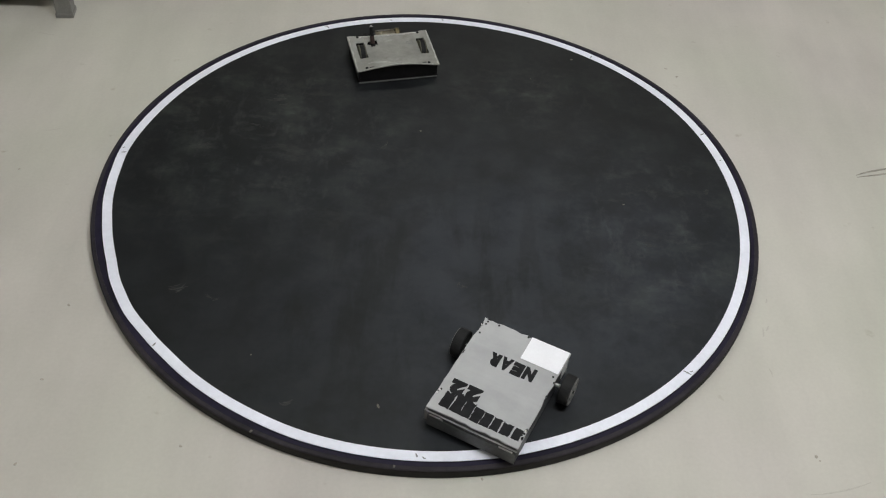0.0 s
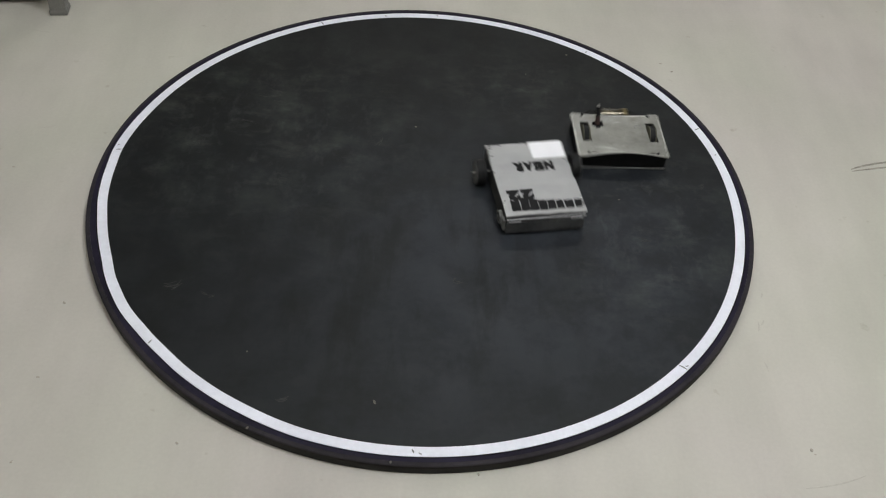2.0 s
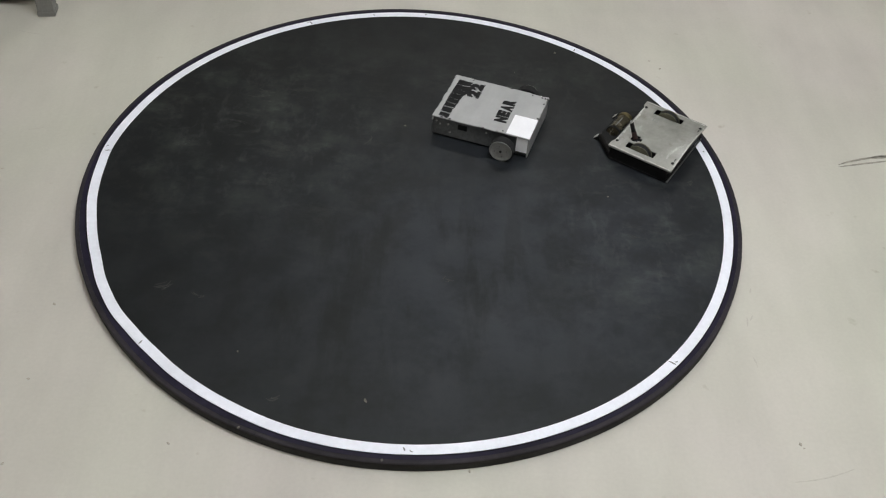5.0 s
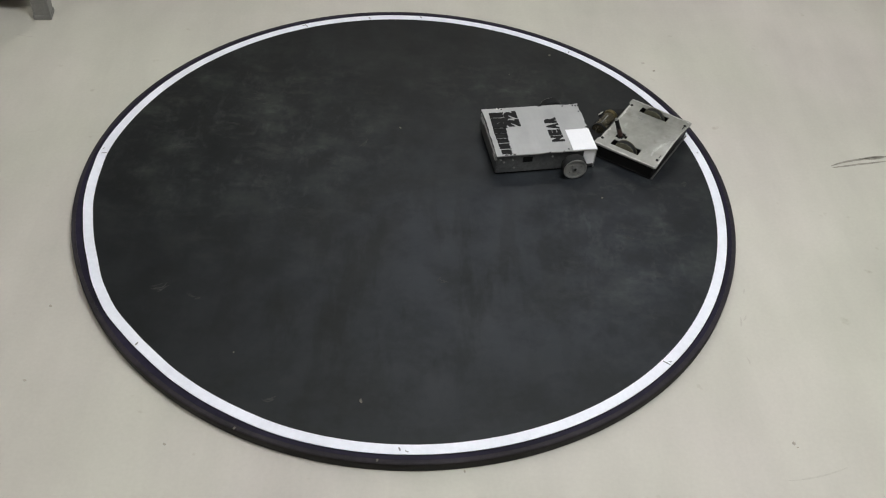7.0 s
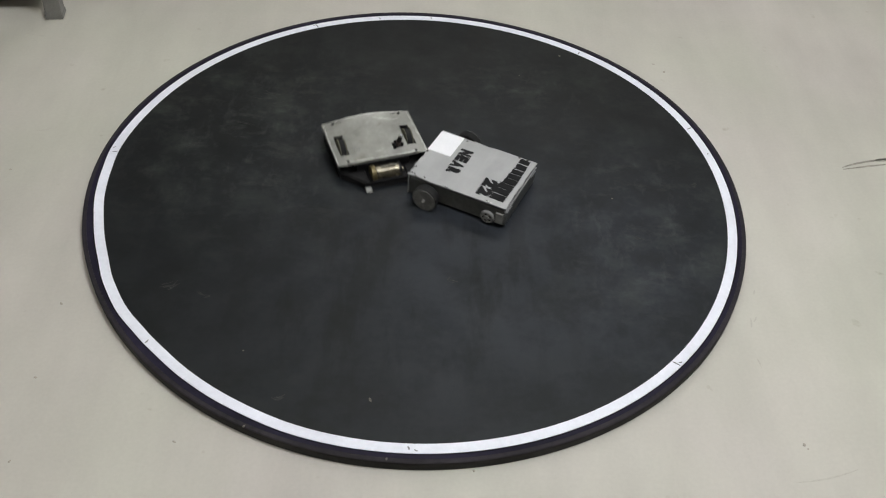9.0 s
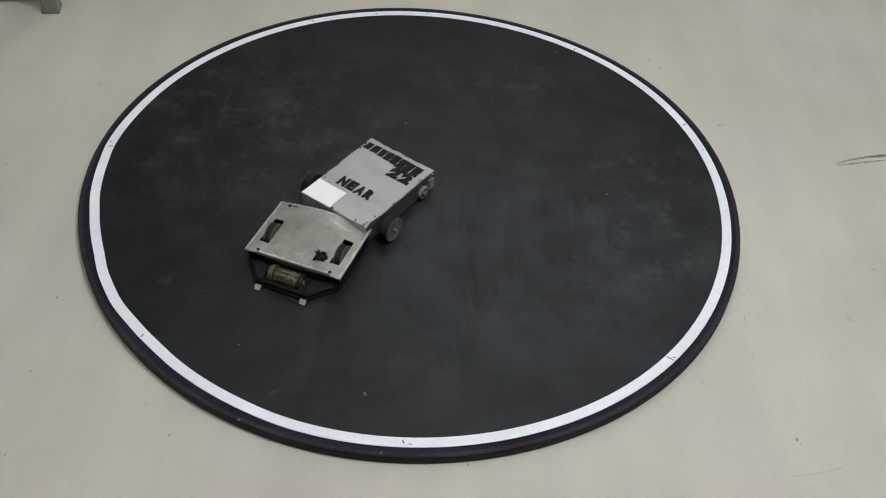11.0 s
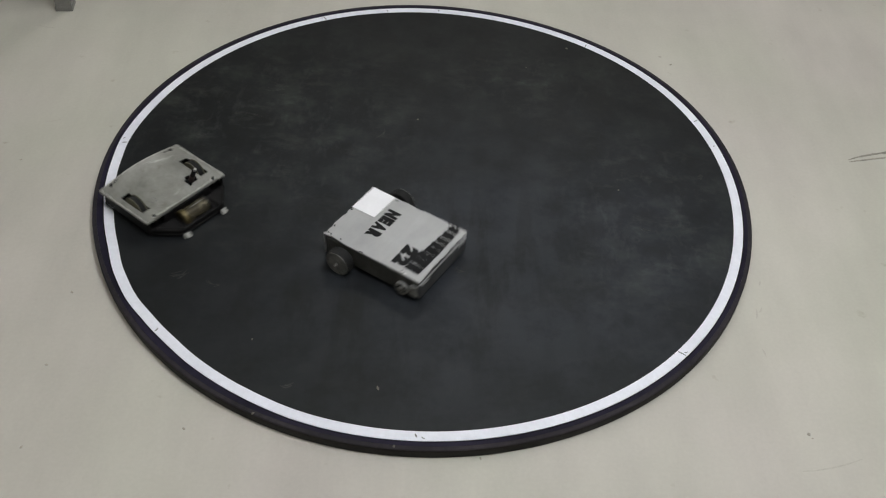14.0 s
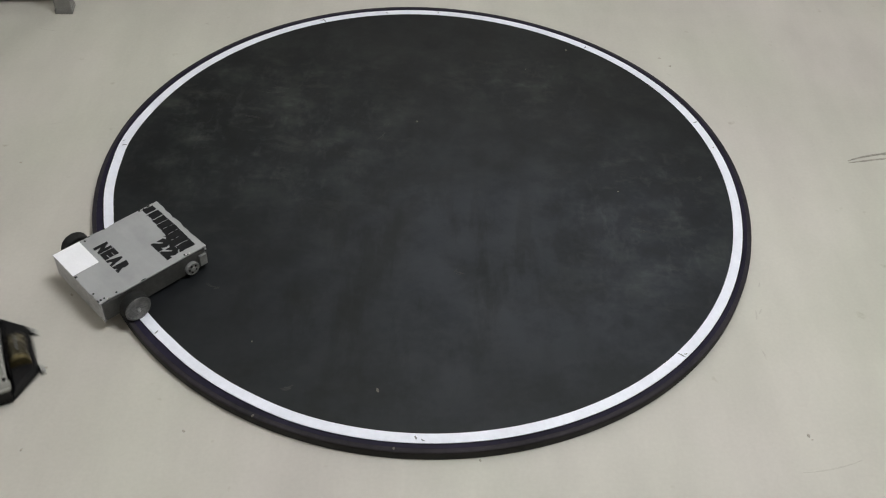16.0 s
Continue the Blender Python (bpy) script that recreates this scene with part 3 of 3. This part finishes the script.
    for x, y in ((-0.071, 0.082), (0.0705, -0.066), (-0.0715, -0.068), (-0.0705, -0.062)):
        part("corner_screw", _at(lathe([(0.0019, 0), (0.0017, 0.0009), (0.0008, 0.0013)], 8), x, y, H), MAT_STEEL, e)
    # dark opening with a switch, and bolts on one side
    part("switch_slot", box(W2 - 0.0034, W2 - 0.0022, -0.046, -0.027, 0.027, 0.039, 0.0004), MAT_BLACK, e)
    for y, z in ((-0.083, 0.030), (-0.062, 0.015), (-0.066, 0.034), (0.012, 0.036), (-0.09, 0.036)):
        part("bolt", _at(lathe([(0.0022, -0.0006), (0.002, 0.0008), (0.001, 0.0012)], 8, "X"), W2 - 0.0028, y, z), MAT_RIM, e)
    part("side_panel", box(-W2 + 0.0012, -W2 + 0.0028, -0.094, 0.094, 0.006, H - 0.006, 0.0005), MAT_DIM, e, "dark side panel")
    # geared motor end that looks out at the rear of the other side
    m = part("rear_motor", lathe([(0.0125, -0.004), (0.0125, 0.004), (0.0115, 0.005), (0.0100, 0.005), (0.0095, 0.0035), (0.004, 0.0035), (0.004, 0.006), (0.002, 0.0065)], 20, "X"), MAT_RIM, e, "pale metal motor end")
    m.data.transform(Matrix.Rotation(math.pi, 4, "Z"))
    m.data.transform(Matrix.Translation((-W2 - 0.0005, -0.066, 0.0175)))
    for k in range(5):
        a = 2 * math.pi * k / 5
        part("motor_screw", _at(lathe([(0.0018, -0.0008), (0.0018, 0.0008)], 7, "X"), -W2 - 0.0048, -0.066 + 0.007 * math.cos(a), 0.0175 + 0.007 * math.sin(a)), MAT_DARK, m)
    part("motor_bracket", box(-W2 - 0.004, -W2 + 0.001, -0.0955, -0.082, 0.012, 0.034, 0.0006), MAT_RIM, e)
    wheels = [drive_wheel("drive_wheel", s * 0.0905, 0.051, 0.0240, 0.0175, e, s) for s in (-1, 1)]
    for s in (-1, 1):
        part("axle", rod((s * 0.068, 0.051, 0.0240), (s * 0.083, 0.051, 0.0240), 0.003), MAT_STEEL, e)
    part("skid", _at(lathe([(0.003, 0), (0.006, 0.0015), (0.007, 0.006)], 14), 0, -0.08, 0.0), MAT_HUB, e)
    return e, wheels


def _at(bm, x, y, z):
    bm.transform(Matrix.Translation((x, y, z)))
    return bm


def bowed_plate(w2, l2, z, thick, holes):
    """A sheet with rectangular holes, raised along the middle of its front edge, with small corner tabs."""
    xs = sorted({-w2, -w2 + 0.014, w2 - 0.014, w2, *[h[0] for h in holes], *[h[1] for h in holes], *[-w2 + 2 * w2 * k / 16 for k in range(17)]})
    ys = sorted({-l2, -l2 + 0.006, l2 - 0.006, l2, *[h[2] for h in holes], *[h[3] for h in holes], *[-l2 + 2 * l2 * k / 10 for k in range(11)]})

    def lift(x, y):
        u, v = x / w2, (y + l2) / (2 * l2)
        return 0.0085 * max(0.0, 1 - u * u) ** 1.3 * v ** 2.2 + 0.0008 * math.sin(40 * x + 25 * y)

    def inset(x, y):
        return y - (0.0035 if (y <= -l2 + 1e-6 and abs(x) < w2 - 0.0145) else 0.0) * -1

    bm = bmesh.new()
    grid = {}
    for i, x in enumerate(xs):
        for j, y in enumerate(ys):
            grid[i, j] = bm.verts.new((x, inset(x, y), z + lift(x, y)))
    for i in range(len(xs) - 1):
        for j in range(len(ys) - 1):
            cx, cy = (xs[i] + xs[i + 1]) / 2, (ys[j] + ys[j + 1]) / 2
            if any(h[0] < cx < h[1] and h[2] < cy < h[3] for h in holes):
                continue
            bm.faces.new((grid[i, j], grid[i + 1, j], grid[i + 1, j + 1], grid[i, j + 1]))
    bmesh.ops.delete(bm, geom=[v for v in bm.verts if not v.link_faces], context="VERTS")
    bmesh.ops.recalc_face_normals(bm, faces=bm.faces[:])
    if bm.faces[0].normal.z < 0:
        bmesh.ops.reverse_faces(bm, faces=bm.faces[:])
    bmesh.ops.solidify(bm, geom=bm.faces[:], thickness=thick)
    return bm


def plate_robot():
    """Low robot with a metal cover sheet; nose along +y, base at z = 0."""
    e = tagged(new("plate_robot"), "low black robot under scratched metal plate with wheel slots", "sumo robot")
    W2, L2, H = 0.088, 0.06625, 0.036
    holes = [(0.0560, 0.0735, -0.0380, 0.0215), (-0.0755, -0.0580, -0.0380, 0.0215), (0.0270, 0.0475, -0.0405, -0.0250), (0.0270, 0.0320, -0.0440, -0.0405), (0.0330, 0.0430, -0.0250, -0.0190), (0.0475, 0.0500, -0.0350, -0.0290)]
    part("cover_plate", bowed_plate(W2, L2, H - 0.0016, 0.0018, holes), MAT_METAL, e, "scratched bare metal cover plate, bowed at the nose")
    for s in (-1, 1):
        part("edge_fold", box(s * (W2 - 0.0005) - 0.0008, s * (W2 - 0.0005) + 0.0008, -L2 + 0.002, L2 - 0.003, H - 0.0052, H - 0.0016, 0.0004), MAT_METAL, e)
    part("rear_fold", box(-W2 + 0.016, W2 - 0.016, -L2 + 0.0033, -L2 + 0.0048, H - 0.0070, H - 0.0014, 0.0004), MAT_METAL, e)
    # bright margins of the sheet: light on its bent edges, laid on as colour
    rg = random.Random(12)

    def lift_at(x, y):
        return 0.0085 * max(0.0, 1 - (x / W2) ** 2) ** 1.3 * ((y + L2) / (2 * L2)) ** 2.2 + 0.0008 * math.sin(40 * x + 25 * y)

    def margin(pts, w):
        bm = bmesh.new()
        rows = []
        for k, (x, y, dx, dy) in enumerate(pts):
            u = w * (0.45 + 0.75 * rg.random())
            rows.append([bm.verts.new((x + dx * u * q, y + dy * u * q, H - 0.0014 + lift_at(x + dx * u * q, y + dy * u * q))) for q in (0, 0.5, 1)])
        for r0, r1 in zip(rows, rows[1:]):
            for q in (0, 1):
                bm.faces.new((r0[q], r1[q], r1[q + 1], r0[q + 1]))
        bmesh.ops.recalc_face_normals(bm, faces=bm.faces[:])
        if bm.faces[0].normal.z < 0:
            bmesh.ops.reverse_faces(bm, faces=bm.faces[:])
        bmesh.ops.solidify(bm, geom=bm.faces[:], thickness=0.0006)
        return bm

    part("bright_margin", margin([(-0.070 + 0.140 * k / 30, -L2 + 0.0037, 0, 1) for k in range(31)], 0.0050), MAT_EDGE_LIGHT, e, "bright margin in place of light on the bent edge")
    part("bright_margin", margin([(-0.074 + 0.148 * k / 30, L2 - 0.0003, 0, -1) for k in range(31)], 0.0030), MAT_EDGE_LIGHT, e, "bright margin in place of light on the bent edge")
    for s in (-1, 1):
        part("bright_margin", margin([(s * (W2 - 0.0003), -L2 + 0.003 + 0.126 * k / 24, -s, 0) for k in range(25)], 0.0036), MAT_EDGE_LIGHT, e, "bright margin in place of light on the bent edge")
    # chassis: straight sides, front plough, narrow tail
    part("chassis", prism([(-0.083, -0.064), (-0.083, 0.060), (0.083, 0.060), (0.083, -0.064), (0.046, -0.1055), (-0.046, -0.1055)], 0.0022, 0.006, 0.0008), MAT_PITCH, e, "black base plate with a narrow tail")
    for s in (-1, 1):
        part("side_wall", box(s * 0.083 - 0.0015, s * 0.083 + 0.0015, -0.062, 0.060, 0.006, 0.0335, 0.0005), MAT_PITCH, e)
        part("inner_wall", box(s * 0.054 - 0.001, s * 0.054 + 0.001, -0.055, 0.05, 0.006, 0.0325, 0.0004), MAT_PITCH, e)
    part("front_wall", box(-0.0815, 0.0815, 0.0585, 0.0605, 0.006, 0.0338, 0.0005), MAT_PITCH, e)
    part("front_fill", prism([(-0.06, 0.0588), (0.06, 0.0588), (0.06, 0.0602), (-0.06, 0.0602)], 0.0338, 0.0385), MAT_PITCH, e)
    part("blade", box(-0.0845, 0.0845, 0.0608, 0.0635, 0.0012, 0.0036, 0.0006), MAT_BLADE, e, "thin steel blade along the nose")
    for s in (-1, 1):
        part("side_strip", box(s * 0.0852 - 0.001, s * 0.0852 + 0.001, -0.062, 0.060, 0.0018, 0.0042, 0.0004), MAT_BLACK, e)
        part("tail_wall", _at(box(-0.0265, 0.0265, -0.0012, 0.0012, 0, 0.0085, 0.0004, m=Matrix.Rotation(s * radians(48.5), 4, "Z")), s * 0.0630, -0.0835, 0.006), MAT_PITCH, e)
        sb = prism([(-0.1057, 0.0008), (-0.1057, 0.0088), (-0.1075, 0.0088), (-0.1150, 0.0008)], s * 0.0415 - 0.0065, s * 0.0415 + 0.0065, 0.0005)
        sb.transform(Matrix(((0, 0, 1, 0), (1, 0, 0, 0), (0, 1, 0, 0), (0, 0, 0, 1))))
        block = part("sensor_block", sb, MAT_BLACK, e, "small black sensor block")
        face = box(-0.0055, 0.0055, -0.0046, 0.0046, -0.0003, 0.0005, 0.0002, m=pose(s * 0.0415, -0.11145, 0.0051, 46.8, 0, 0))
        part("sensor_face", face, MAT_SENSOR, block, "off-white slanted sensor face")
    part("tail_wall", box(-0.044, 0.044, -0.1040, -0.1020, 0.006, 0.0145, 0.0004), MAT_PITCH, e)
    # brown motor lying across the tail in a half shell
    mo = part("motor", _at(lathe([(0.0125, -0.026), (0.0145, -0.024), (0.0145, 0.021), (0.0130, 0.0245), (0.005, 0.025), (0.005, 0.029)], 28, "X"), 0.004, -0.0835, 0.0172), MAT_CAN, e, "brown metal motor across the tail")
    part("collar", _at(lathe([(0.0152, -0.0045), (0.0160, -0.0035), (0.0160, 0.0035), (0.0152, 0.0045)], 28, "X"), -0.026, -0.0835, 0.0172), MAT_BRASS, mo, "tarnished brass collar")
    # highlight along the motor's top, modelled as a pale strip
    part("highlight_strip", _at(box(-0.0165, 0.0155, -0.0014, 0.0010, 0.0, 0.0004, 0.0001), 0.006, -0.0835, 0.0316), MAT_RIM_DARK, mo, "pale strip in place of the motor's highlight")
    part("end_cap", _at(lathe([(0.0149, -0.0025), (0.0149, 0.0025)], 28, "X"), 0.0255, -0.0835, 0.0172), MAT_PITCH, mo)
    part("motor_cradle", prism([(-0.036, -0.0665), (0.036, -0.0665), (0.036, -0.1035), (-0.036, -0.1035)], 0.006, 0.0145, 0.001), MAT_PITCH, e)
    for s in (-1, 1):
        part("tail_cheek", prism([(s * 0.0362, -0.0665), (s * 0.0800, -0.0665), (s * 0.0455, -0.1042), (s * 0.0362, -0.1042)][::s], 0.006, 0.0175, 0.003), MAT_PITCH, e)
    part("circuit_board", box(-0.052, 0.05, -0.0675, -0.0660, 0.008, 0.031, 0.0003), MAT_PITCH, e)
    part("gearbox", box(-0.020, 0.024, -0.06, -0.02, 0.006, 0.029, 0.002), MAT_PITCH, e)
    part("battery", box(-0.05, 0.05, 0.005, 0.05, 0.006, 0.031, 0.003), MAT_PITCH, e)
    # wheels that show through the slots
    wheels = []
    for s in (-1, 1):
        w = new("wheel")
        w.parent = e
        w.matrix_basis = pose(s * 0.0655 - 0.0008, -0.0083, 0.0230)
        part("tyre", lathe([(0.014, -0.0048), (0.0218, -0.0048), (0.0222, -0.0036), (0.0222, 0.0036), (0.0218, 0.0048), (0.014, 0.0048)], 30, "X"), MAT_TYRE, w, "dark rubber tread")
        for q in (-1, 1):
            part("flange", _at(lathe([(0.014, -0.0011), (0.0224, -0.0011), (0.0230, -0.0005), (0.0230, 0.0005), (0.0224, 0.0011), (0.014, 0.0011)], 30, "X"), q * 0.0060, 0, 0), MAT_OLIVE, w, "olive wheel flange")
        part("rim", lathe([(0.0135, -0.0045), (0.0135, 0.0045), (0.004, 0.005), (0.003, 0.006)], 20, "X"), MAT_RIM, w)
        wheels.append(w)
    # switch lever through the cut-out
    lever = part("lever", rod((0.0375, -0.030, 0.028), (0.0385, -0.0475, 0.0665), 0.0047, 12, 0.0040), MAT_BLACK, e, "black switch lever")
    part("sleeve", rod((0.0376, -0.0328, 0.0345), (0.0380, -0.0395, 0.0490), 0.0049, 12), MAT_RED, lever, "dark red sleeve")
    part("tip", rod((0.0385, -0.0475, 0.0665), (0.0386, -0.0490, 0.0700), 0.0034, 12, 0.0022), MAT_HUB, lever, "bright tip")
    part("lever_socket", box(0.031, 0.044, -0.0365, -0.0245, 0.020, 0.0335, 0.001), MAT_BLACK, e)
    # corner screws and a pencilled square
    for x, y in ((0.0665, 0.0590), (-0.0665, 0.0590), (0.0665, -0.0585), (-0.0665, -0.0585)):
        part("screw", _at(lathe([(0.0030, -0.0012), (0.0030, 0.0006), (0.0022, 0.0009)], 10), x, y, H - 0.0010 + lift_at(x, y)), MAT_BLACK, e)
    for a in ((-0.047, -0.0355, -0.0300, -0.0294), (-0.047, -0.0355, -0.0206, -0.0200), (-0.047, -0.0464, -0.03, -0.02), (-0.0361, -0.0355, -0.03, -0.02)):
        part("pencil_line", box(*a, H - 0.0019, H - 0.0014), MAT_MARK, e)
    return e, wheels


grey_robot, grey_wheels = box_robot()
low_robot, low_wheels = plate_robot()

# ---- moves: seconds, x, y, yaw (and z, tilt about x, tilt about y where given) ----
GREY = [
    (0.0, 0.119, -0.477, -26.4), (0.1, 0.117, -0.477, -28), (0.2, 0.112, -0.474, -40), (0.3, 0.100, -0.470, -62), (0.4, 0.086, -0.464, -88), (0.5, 0.076, -0.461, -94.0),
    (0.6, 0.074, -0.461, -95), (0.7, 0.078, -0.463, -90), (0.8, 0.090, -0.472, -64), (0.9, 0.102, -0.484, -42), (1.0, 0.110, -0.489, -33.7), (1.1, 0.120, -0.470, -29), (1.2, 0.140, -0.428, -22),
    (1.3, 0.160, -0.385, -17), (1.5, 0.206, -0.273, -8.9), (1.7, 0.229, -0.135, -2.4), (1.9, 0.222, -0.055, -1.0), (2.0, 0.199, -0.019, 10.2), (2.2, 0.168, 0.070, 21.7),
    (2.5, 0.140, 0.154, 26.8), (2.6, 0.128, 0.154, 4.0), (2.7, 0.120, 0.152, -7.8), (2.8, 0.104, 0.146, -27.0), (3.0, 0.092, 0.142, -37.1), (3.2, 0.070, 0.150, -72.0), (3.3, 0.063, 0.156, -85.0),
    (3.5, 0.075, 0.153, -67.4), (3.6, 0.100, 0.143, -32.0), (3.7, 0.120, 0.133, -1.5), (3.8, 0.131, 0.127, 8.2), (3.9, 0.133, 0.120, 0.3), (4.0, 0.116, 0.113, -22.6), (4.1, 0.092, 0.112, -40.0), (4.2, 0.080, 0.116, -59.9),
    (4.7, 0.110, 0.155, -95.0), (5.5, 0.205, 0.215, -135.0), (6.3, 0.247, 0.215, -145.8), (6.4, 0.250, 0.185, -131.0), (6.5, 0.249, 0.160, -113.7), (6.7, 0.249, 0.135, -92.0), (7.0, 0.246, 0.125, -80.0), (7.5, 0.217, 0.136, -70.2),
    (8.0, 0.146, 0.151, -29.9), (8.5, 0.091, 0.099, 7.6), (9.0, 0.097, -0.003, 64.3), (9.2, 0.124, -0.027, 80.6), (9.7, 0.083, -0.028, 97.0), (10.25, 0.019, -0.035, 117.0), (11.3, -0.123, -0.080, 153.4), (11.5, -0.140, -0.087, 157.7),
    (11.7, -0.142, -0.075, 160.0), (12.0, -0.124, 0.025, 162.0), (12.2, -0.122, 0.033, 164.0), (12.5, -0.137, -0.051, 174.8), (12.65, -0.135, -0.10, 173.0), (12.8, -0.123, -0.155, 162.0), (12.9, -0.107, -0.172, 131.0), (13.0, -0.096, -0.182, 106.5),
    (13.1, -0.085, -0.196, 87.0), (13.2, -0.077, -0.206, 83.0), (13.3, -0.076, -0.228, 53.0), (13.4, -0.080, -0.247, 25.0), (13.5, -0.093, -0.266, -4.1), (13.6, -0.098, -0.268, -14.0), (13.7, -0.099, -0.262, -14.0), (13.8, -0.092, -0.248, -4.0), (13.9, -0.065, -0.228, 30.0),
    (14.0, -0.050, -0.208, 57.9), (14.2, -0.087, -0.180, 78.0), (14.5, -0.227, -0.147, 87.8), (14.75, -0.330, -0.142, 97.0), (15.0, -0.403, -0.152, 115.8), (15.2, -0.420, -0.165, 137.0), (15.5, -0.444, -0.190, 153.9),
    (15.7, -0.468, -0.230, 144.0), (15.8, -0.480, -0.258, 138.0), (15.9, -0.4815, -0.268, 136.9), (16.0, -0.4862, -0.272, 135.4),
]
LOW = [
    (0.0, -0.094, 0.401, -165.3), (0.2, -0.086, 0.385, -163), (0.35, -0.070, 0.340, -159), (0.5, -0.044, 0.273, -150.8), (0.7, -0.015, 0.235, -140.0), (1.0, 0.075, 0.149, -120.9), (1.2, 0.165, 0.118, -96.0), (1.5, 0.286, 0.094, -86.1), (1.7, 0.345, 0.102, -88.0), (1.8, 0.362, 0.110, -97.0), (1.9, 0.374, 0.116, -122.0),
    (2.0, 0.374, 0.136, -177.3), (2.1, 0.380, 0.155, -197.0), (2.2, 0.387, 0.190, -263.0), (2.3, 0.420, 0.205, -325.0), (2.35, 0.450, 0.195, -372.0), (2.4, 0.482, 0.171, -432.3), (2.5, 0.487, 0.138, -483.9), (2.6, 0.475, 0.126, -534.0), (3.0, 0.475, 0.126, -536.4),
    (3.5, 0.475, 0.125, -537.3), (4.0, 0.476, 0.128, -542.2), (4.1, 0.476, 0.128, -537.0), (4.2, 0.476, 0.127, -519.9), (4.6, 0.476, 0.130, -490.0), (5.4, 0.474, 0.136, -481.0), (6.3, 0.470, 0.138, -480.1), (6.5, 0.462, 0.137, -481.7), (7.0, 0.459, 0.146, -483.4), (7.5, 0.423, 0.195, -473.2),
    (8.0, 0.262, 0.341, -435.9), (8.5, 0.066, 0.322, -397.7), (9.0, -0.092, 0.092, -340.6), (9.2, -0.079, 0.021, -325.2), (9.7, -0.113, -0.060, -335.0), (10.25, -0.161, -0.129, -352.0), (11.3, -0.181, -0.231, -384.6), (11.5, -0.188, -0.241, -379.5), (11.7, -0.196, -0.240, -374.0), (11.85, -0.203, -0.222, -362.0),
    (12.0, -0.240, -0.192, -310.1), (12.1, -0.275, -0.190, -247.2), (12.2, -0.290, -0.188, -160.2), (12.3, -0.308, -0.182, -84.0), (12.4, -0.330, -0.190, -57.0), (12.5, -0.341, -0.189, -47.5), (12.7, -0.350, -0.187, -43.0), (12.8, -0.362, -0.170, -25.0), (12.9, -0.388, -0.135, 18.0),
    (13.0, -0.409, -0.122, 66.2), (13.05, -0.416, -0.122, 118.0), (13.1, -0.423, -0.120, 178.7), (13.15, -0.428, -0.112, 222.0), (13.2, -0.432, -0.104, 255.0), (13.25, -0.442, -0.090, 310.0), (13.3, -0.458, -0.078, 354.0), (13.4, -0.470, -0.082, 369.0), (13.5, -0.468, -0.082, 379.0), (13.8, -0.466, -0.080, 379.0),
    (13.9, -0.470, -0.085, 388.0), (14.0, -0.474, -0.092, 412.0), (14.2, -0.466, -0.098, 463.0), (14.5, -0.450, -0.096, 506.9), (14.7, -0.487, -0.115, 538.0), (14.85, -0.530, -0.175, 556.0, 0.021, 1, 5), (15.0, -0.557, -0.226, 570.0, 0.018, 3, 11), (15.2, -0.545, -0.270, 582.0, 0.019, 0, 14),
    (15.4, -0.530, -0.352, 626.0, 0.010, 2, 8), (15.5, -0.535, -0.362, 645.0, 0.012, 7, 1), (15.6, -0.552, -0.385, 662.0, 0.0, 0, 0), (15.7, -0.568, -0.410, 680.0, 0.0, 0, 0), (15.8, -0.600, -0.432, 718.0, 0.0, 0, 0), (15.9, -0.640, -0.447, 765.0, 0.0, 0, 0), (16.0, -0.700, -0.488, 836.0, 0.0, 0, 0),
]


def robot_rows(table):
    rows = []
    for r in table:
        z, tx, ty = r[4:] if len(r) > 4 else (TOP, 0, 0)
        rows.append((r[0], pose(r[1], r[2], z, tx, ty, r[3])))
    return rows


def fine_rows(table):
    """Rows at most 70 degrees of turn apart."""
    out = [table[0]]
    for a, b in zip(table, table[1:]):
        n = max(1, math.ceil(abs(b[3] - a[3]) / 70))
        for k in range(1, n):
            u = k / n
            fa = a if len(a) > 4 else (*a, TOP, 0, 0)
            fb = b if len(b) > 4 else (*b, TOP, 0, 0)
            out.append(tuple(p + (q - p) * u for p, q in zip(fa, fb)))
        out.append(b)
    return out


def wheel_rows(table, x, y, r):
    """Rolling of a wheel at (x, y) on its robot, at most 70 degrees from row to row."""
    spin, rows = 0.0, [(0.0, pose(x, y, r))]
    for a, b in zip(table, table[1:]):
        n = max(1, round((b[0] - a[0]) * 30))
        for k in range(1, n + 1):
            u0, u1 = (k - 1) / n, k / n
            yaw = radians(a[3] + (b[3] - a[3]) * (u0 + u1) / 2)
            dx, dy = (b[1] - a[1]) / n, (b[2] - a[2]) / n
            turn = radians(b[3] - a[3]) / n
            ahead = -math.sin(yaw) * dx + math.cos(yaw) * dy + turn * x
            step = math.degrees(ahead / r)
            spin -= max(-70.0, min(70.0, step))
            t = a[0] + (b[0] - a[0]) * u1
            rows.append((t, pose(x, y, r, spin, 0, 0)))
    return rows


def motions():
    walk(grey_robot, robot_rows(fine_rows(GREY)))
    walk(low_robot, robot_rows(fine_rows(LOW)))
    for w, s in zip(grey_wheels, (-1, 1)):
        walk(w, wheel_rows(GREY, s * 0.0905, 0.051, 0.0240))
    for w, s in zip(low_wheels, (-1, 1)):
        walk(w, wheel_rows(LOW, s * 0.0655 - 0.0008, -0.0083, 0.0230))


motions()
